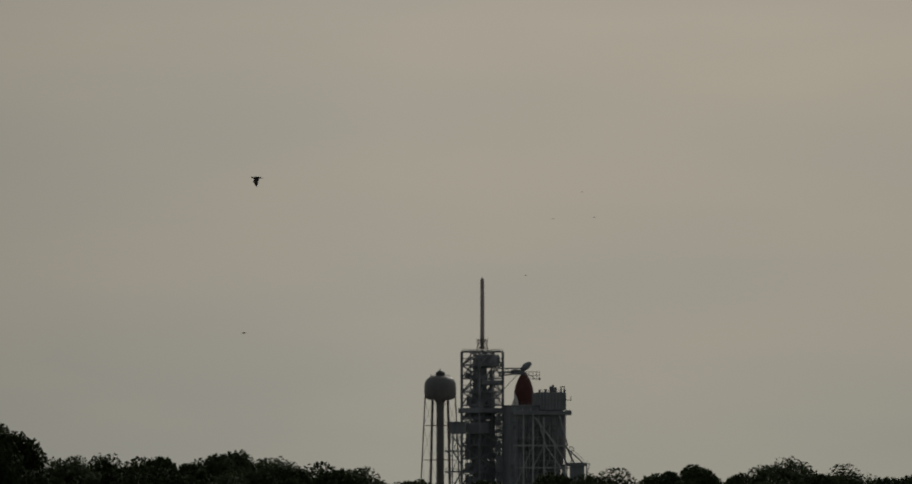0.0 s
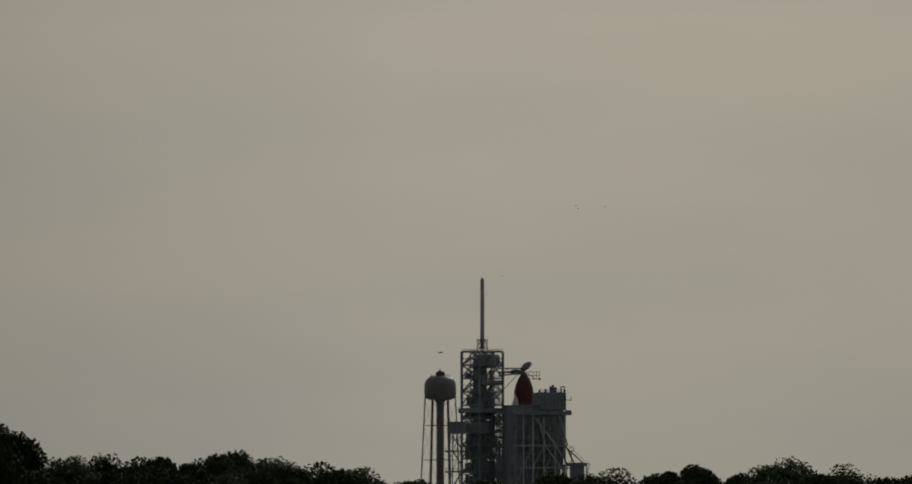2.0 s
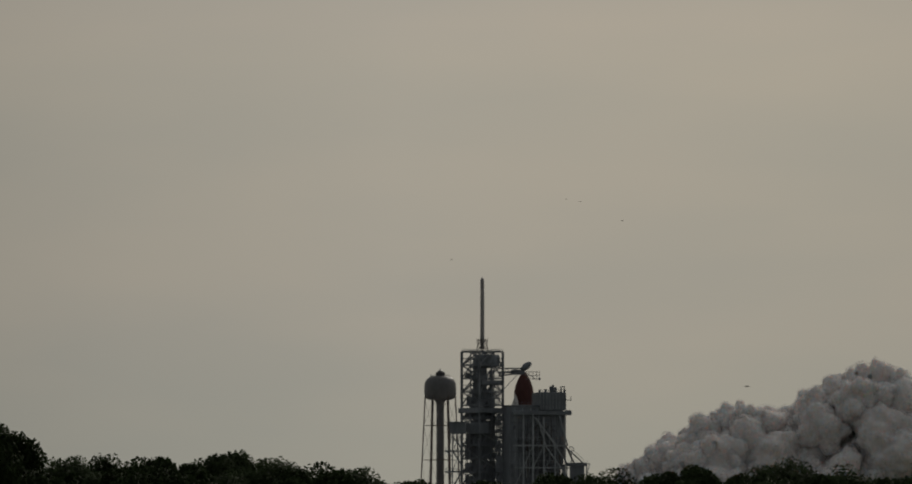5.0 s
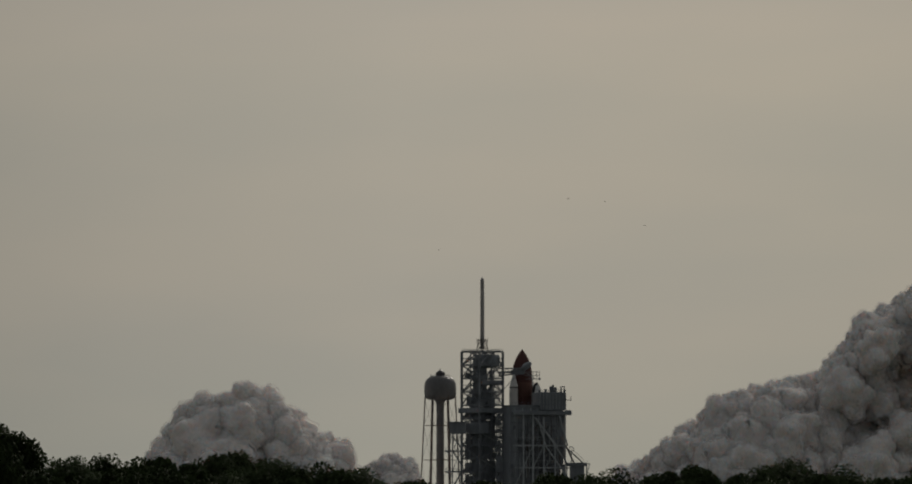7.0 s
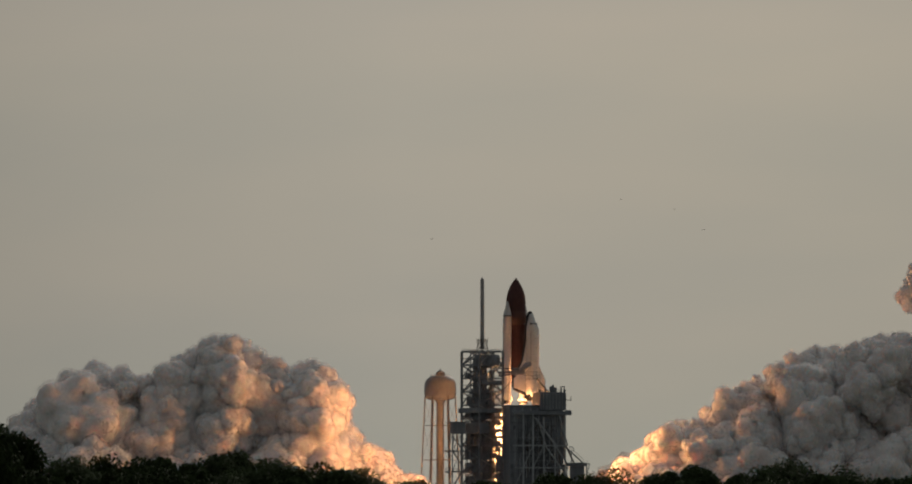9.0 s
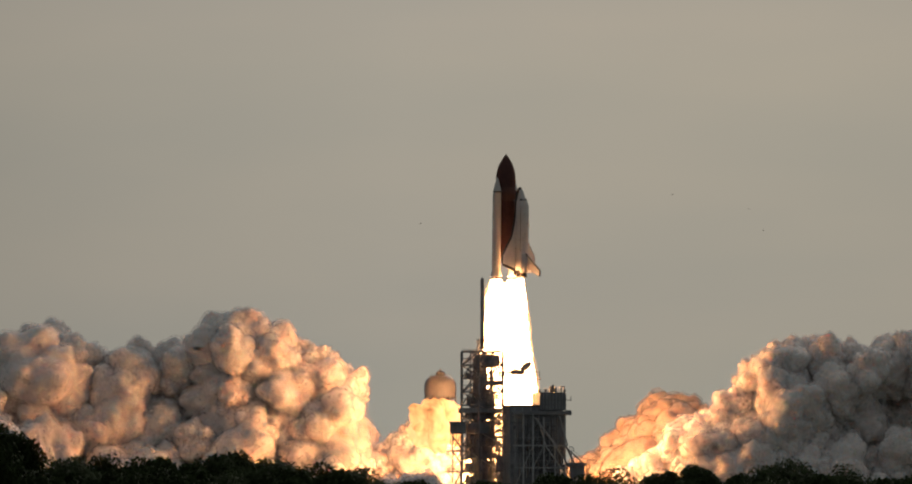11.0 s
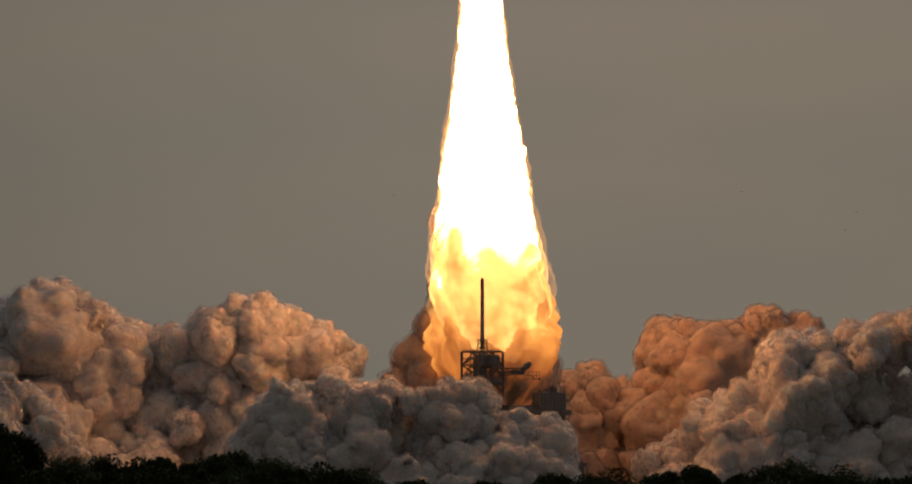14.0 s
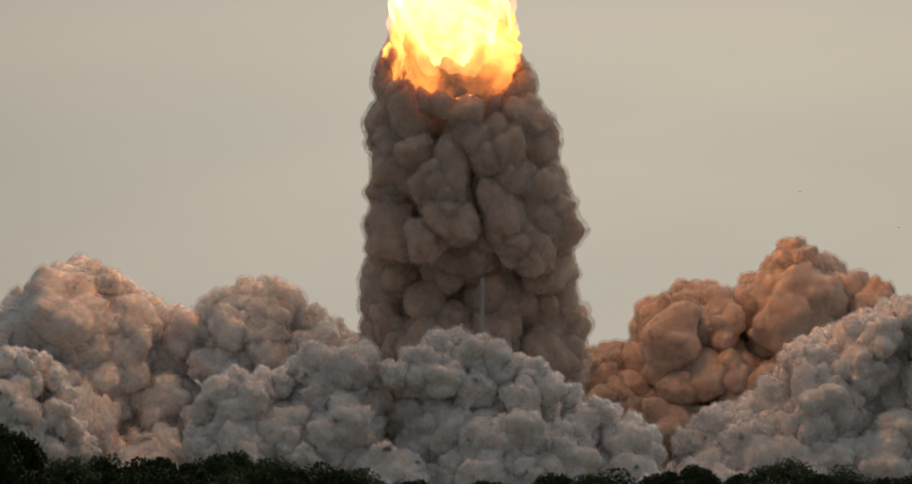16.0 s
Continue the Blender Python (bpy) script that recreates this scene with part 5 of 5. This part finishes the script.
def climb_at(t):
    for a, b in zip(CLIMB, CLIMB[1:]):
        if t <= b[0]:
            f = (t - a[0]) / (b[0] - a[0])
            return [p + (q - p) * f for p, q in zip(a, b)]
    return list(CLIMB[-1])


def column():
    """The trail left behind: billows ride up inside the flame, are left behind and spread out."""
    t_ = thing("smoke_column", Matrix(), "tall brown-grey exhaust column glowing orange near the flame", "smoke")
    rnd = random.Random(77)
    spots = [(k, q) for k in range(30) for q in range(7)]
    for k, q in spots:
        h = 58.81 + (266.31 - 58.81) * (k + rnd.uniform(-0.3, 0.7)) / 30
        f = max(0.0, min(1.0, (h - 104.48) / (229.77 - 104.48)))
        # when the lower end of the white core passes this height
        a = 2 * math.pi * (q + 0.5 * (k % 2) + rnd.uniform(-0.3, 0.3)) / 6
        late = 177 if math.sin(a) < -0.3 else 155
        pass_t = next((n * 0.1 for n in range(100, 175) if climb_at(n * 0.1)[2] - late > h), 17.0)
        mid = 7.31 + (3.65 - 7.31) * f
        wide = 51 - 15 * f
        r = rnd.uniform(13, 16) if q == 6 else rnd.uniform(9.0, 13.5)
        yc = D + 44 if h < 135 else D + 15
        ob = new("billow", TRAIL[rnd.randrange(8)])
        ob.parent = t_
        ob.scale = (r * rnd.uniform(0.85, 1.1), r, r * rnd.uniform(1.1, 1.6))
        a0 = [rnd.uniform(-18, 18), rnd.uniform(-18, 18), rnd.uniform(0, 360)]
        sp = [rnd.uniform(-3, 3) for _ in range(3)]
        rows = []
        for t in (0, 9.0, 11.0, 12.0, 12.5, 13.0, 13.5, 14.0, 14.5, 15.0, 15.5, 16.0):
            c = climb_at(t)
            z = min(h, c[2] - 122)
            g = smooth(pass_t - 0.8, pass_t + 0.6, t)
            broad = 38 + (wide - 38) * smooth(pass_t, 16.2, t)
            out = 0.0 if q == 6 else max(4.0, (broad - 0.85 * r) * (0.15 + 0.85 * g))
            x = (c[1] + (mid - c[1]) * smooth(pass_t - 0.5, pass_t + 0.9, t)) + math.cos(a) * out
            rows.append((t, pose(x, yc + math.sin(a) * min(out, 26) * 0.8, max(z, -40), a0[0] + sp[0] * t, a0[1] + sp[1] * t, a0[2] + sp[2] * t)))
        walk(ob, rows)


# ---- trees ----
def leaf_crown(rnd, r, h, count):
    """Leaves in many uneven clumps."""
    verts, faces = [], []
    clumps = []
    for _ in range(16):
        a, q = rnd.uniform(0, 2 * math.pi), math.sqrt(rnd.random())
        z = rnd.uniform(-0.5, 1) * (1 - 0.55 * q * q)
        clumps.append((Vector((math.cos(a) * q * r * 0.85, math.sin(a) * q * r * 0.85, z * h)), rnd.uniform(0.22, 0.5) * r))
    for _ in range(count):
        c, cr_ = clumps[rnd.randrange(len(clumps))]
        d_ = Vector((rnd.gauss(0, 1), rnd.gauss(0, 1), rnd.gauss(0, 1))).normalized()
        p = c + d_ * cr_ * (rnd.random() ** 0.5) * Vector((1, 1, 0.75)).length / 1.6
        u = Vector((rnd.gauss(0, 1), rnd.gauss(0, 1), rnd.gauss(0, 1))).normalized()
        w = u.orthogonal().normalized()
        s = rnd.uniform(0.10, 0.20)
        k = len(verts)
        verts += [p - u * s, p + w * s * 0.5, p + u * s, p - w * s * 0.5]
        faces.append((k, k + 1, k + 2, k + 3))
    return verts, faces


def tree(seed, height, r):
    rnd = random.Random(seed)
    t = thing("tree", Matrix(), "dark leafy broadleaf tree in a ragged treeline", "tree", "treeline")
    h = r * 0.8
    c = height - h * 1.25
    bm = bmesh.new()
    lathe_into(bm, [(0.32, -0.3), (0.24, 0.6), (0.2, c * 0.5), (0.14, c), (0.05, c + h * 0.5)], 10)
    part("trunk", bm, M_BARK, t, "", True)
    for i in range(6):
        a = rnd.uniform(0, 2 * math.pi)
        q = rnd.uniform(0.5, 0.85) * r
        z = c * rnd.uniform(0.6, 0.95)
        bm = bmesh.new()
        e = Vector((math.cos(a) * q, math.sin(a) * q, c + rnd.uniform(-0.1, 0.7) * h))
        d_ = e - Vector((0, 0, z))
        lathe_into(bm, [(0.11, 0), (0.08, d_.length * 0.5), (0.03, d_.length)], 7, Matrix.Translation((0, 0, z)) @ d_.to_track_quat("Z", "Y").to_matrix().to_4x4())
        part("limb", bm, M_BARK, t, "", True)
    verts, faces = leaf_crown(rnd, r, h, 15000)
    tip = sorted(v.z for v in verts)[-40] + c
    t["tip"] = tip
    me = bpy.data.meshes.new("crown")
    me.from_pydata([v + Vector((0, 0, c)) for v in verts], [], faces)
    me.materials.append(M_LEAF)
    ob = new("crown", me)
    ob.parent = t
    return t


def treeline():
    rnd = random.Random(5)
    kinds = [tree(i, 10.0, 2.6 + 0.3 * i) for i in range(5)]
    kinds = [(k, k["tip"]) for k in kinds]
    used = [False] * 5
    spots = [(-30.92, 640.0, 12.43), (-30.38, 645.0, 11.79), (-29.27, 700.0, 10.76), (-27.05, 720.0, 11.08), (-23.62, 700.0, 10.63), (-20.27, 690.0, 10.58), (-17.59, 700.0, 11.14), (-15.38, 720.0, 10.69), (-12.31, 690.0, 10.53),
             (-8.63, 680.0, 10.11), (-7.08, 720.0, 9.90), (-4.85, 740.0, 9.30), (7.04, 720.0, 9.68), (10.24, 740.0, 9.79), (13.21, 700.0, 9.86), (15.96, 690.0, 10.03), (19.49, 720.0, 9.86),
             (21.92, 700.0, 10.16), (24.54, 690.0, 10.53), (27.45, 700.0, 10.16), (30.08, 710.0, 9.60), (31.33, 690.0, 9.32), (33.13, 690.0, 9.57)]
    for x in range(-40, 620, 45):
        spots.append(((x - 784) * 0.0395, 650 + rnd.uniform(-10, 10), 4 + (945 - 808 - rnd.uniform(-4, 8)) * 0.0395))
    for x in range(1080, 1640, 50):
        spots.append(((x - 784) * 0.0395, 650 + rnd.uniform(-10, 10), 4 + (945 - 822 - rnd.uniform(-4, 8)) * 0.0395))
    for x in range(640, 1080, 40):
        spots.append(((x - 784) * 0.0395, 650 + rnd.uniform(-10, 10), 4 + (945 - 833 - rnd.uniform(-3, 5)) * 0.0395))
    for i, (x, y, z) in enumerate(spots):
        k = i % 5
        src, hh = kinds[k]
        m = pose(x, y, 0, 0, 0, rnd.uniform(0, 360)) @ Matrix.Diagonal((1, 1, z / hh, 1))
        if not used[k]:
            src.matrix_basis = m
            used[k] = m
        else:
            ob = copy_thing(src, Matrix())
            ob.matrix_basis = m


treeline()


# ---- birds ----
def bird(name, label, span):
    t = thing(name, Matrix(), label, "bird", "birds")
    s = span / 2
    bm = bmesh.new()
    bmesh.ops.create_icosphere(bm, subdivisions=2, radius=1, matrix=Matrix.Diagonal((s * 0.5, s * 0.13, s * 0.13, 1)))
    bmesh.ops.create_icosphere(bm, subdivisions=2, radius=s * 0.1, matrix=Matrix.Translation((-s * 0.5, 0, s * 0.04)))
    part("body", bm, M_FEATHER, t, "", True)
    slab("tail", [(s * 0.35, -s * 0.06), (s * 0.75, -s * 0.18), (s * 0.75, s * 0.18), (s * 0.35, s * 0.06)], s * 0.03, M_FEATHER, t)
    wings = []
    for sy in (-1, 1):
        w = slab("wing", [(-s * 0.28, 0), (-s * 0.36, s * 0.45 * sy), (-s * 0.05, s * sy), (s * 0.12, s * 0.7 * sy), (s * 0.25, 0)], s * 0.035, M_FEATHER, t)
        wings.append((w, sy))
    return t, wings


flyer, flyer_wings = bird("pigeon", "dark pigeon in flapping flight", 0.85)
glider, glider_wings = bird("gliding_bird", "dark bird gliding on level wings", 1.5)
FAR = [bird("distant_bird", "tiny dark bird far off in the sky", 0.65)[0] for _ in range(4)]


def motions():
    rows, fire_rows = [], []
    for t, x, z, lean in CLIMB:
        m = pose(x, D + 12, z) @ Matrix.Rotation(radians(lean), 4, "Y") @ pose(0, 0, 0, 0, 0, -37)
        rows.append((t, m))
    walk(orbiter_stack, rows)
    for t, x, z, lean in CLIMB:
        sink = -60 if t < 6.9 else max(0, 9.1 - t) * -20
        tilt = -1.4 if t > 10 else 0.0
        fire_rows.append((t, pose(x, D + 12, z + sink) @ Matrix.Rotation(radians(tilt), 4, "Y")))
    walk(exhaust, fire_rows)
    # (seconds, x, z) of the two glowing balls, trench fire and then flame-lit smoke
    for ob, way in ((glow_left, ((0, -11, -20), (6.6, -11, -12), (7.2, -11, 2), (8.0, -12, 12), (9.0, -12, 19), (10.3, -10, 44), (11.3, -9, 65), (12.0, -9, 72),
                                (12.7, -7, 77), (13.2, -3, 74), (13.8, 4, 52), (14.5, 8, -12), (16, 8, -20))),
                    (glow_right, ((0, 61, -20), (6.6, 61, -12), (7.2, 61, 3), (8.0, 62, 11), (9.0, 62, 18), (10.3, 63, 24), (11.3, 65, 30), (12.0, 67, 32),
                                 (12.7, 68, 28), (13.5, 68, 10), (14.5, 68, -12), (16, 68, -20)))):
        walk(ob, [(t, pose(x, D + 30, z, 0, 0, t * 4)) for t, x, z in way])
    smoke_banks()
    column()
    # the pigeon crosses and leaves
    walk(flyer, [(0, pose(*(-8.74, 420.0, 20.29))), (0.2, pose(*(-10.73, 420.0, 20.75))), (0.4, pose(*(-12.67, 420.0, 21.00))), (0.6, pose(*(-14.66, 420.0, 21.03))), (0.8, pose(*(-16.57, 420.0, 21.31))),
                 (1.0, pose(*(-18.46, 420.0, 21.34))), (1.2, pose(*(-20.50, 420.0, 21.41))), (3.0, pose(*(-37.83, 420.0, 21.97))), (16.0, pose(*(-147.45, 420.0, 22.99)))])
    beats = [(0, -70), (0.1, 30), (0.2, 60), (0.3, -65), (0.4, 15), (0.5, 80), (0.6, -75), (0.7, 15), (0.8, 75), (0.9, -70), (1.0, 8), (1.1, 80), (1.3, -60), (1.5, 70), (16.0, 0)]
    flaps = beats[:1]
    for (ta, a), (tb, b) in zip(beats, beats[1:]):
        flaps += [((ta + tb) / 2, (a + b) / 2), (tb, b)]
    for w, sy in flyer_wings:
        walk(w, [(t, pose(0, 0, 0, a * sy, 0, 0)) for t, a in flaps])
    walk(glider, [(0, pose(*(-33.23, 1500.0, 37.87), 0, 0, 150)), (1.5, pose(*(-10.29, 1500.0, 35.68), 0, 0, 150)), (3.5, pose(*(21.49, 1500.0, 32.04), 0, 0, 150)),
                  (4.2, pose(*(32.59, 1500.0, 30.86), 0, 0, 150)), (7.0, pose(*(78.85, 1500.0, 26.31), 0, 0, 150)), (16.0, pose(*(229.07, 1500.0, 20.84), 0, 0, 150))])
    ways = ([(0, (10.93, 1500.0, 46.88)), (1.5, (8.56, 1500.0, 46.70)), (3.5, (2.46, 1500.0, 48.07)), (9.0, (-3.73, 1500.0, 52.62)), (16, (-13.11, 1500.0, 62.72))],
            [(0, (21.67, 1500.0, 55.99)), (1.5, (19.67, 1500.0, 57.44)), (3.5, (17.21, 1500.0, 58.63)), (7.0, (17.57, 1500.0, 58.90)), (9.0, (25.86, 1500.0, 58.81)), (12.5, (38.79, 1500.0, 60.08)), (16, (53.81, 1500.0, 59.99))],
            [(0, (15.20, 1500.0, 55.71)), (1.5, (19.12, 1500.0, 56.90)), (3.5, (19.12, 1500.0, 58.35)), (7.0, (23.31, 1500.0, 58.45)), (9.0, (34.23, 1500.0, 57.26)), (12.5, (54.26, 1500.0, 57.26)), (16, (74.29, 1500.0, 55.44))],
            [(0, (19.67, 1500.0, 59.99)), (3.5, (25.13, 1500.0, 56.35)), (7.0, (29.59, 1500.0, 54.71)), (9.0, (38.79, 1500.0, 54.08)), (12.5, (54.54, 1500.0, 53.89)), (16, (69.29, 1500.0, 54.35))])
    for ob, way in zip(FAR, ways):
        walk(ob, [(t, pose(*p, 0, 0, 160)) for t, p in way])


motions()
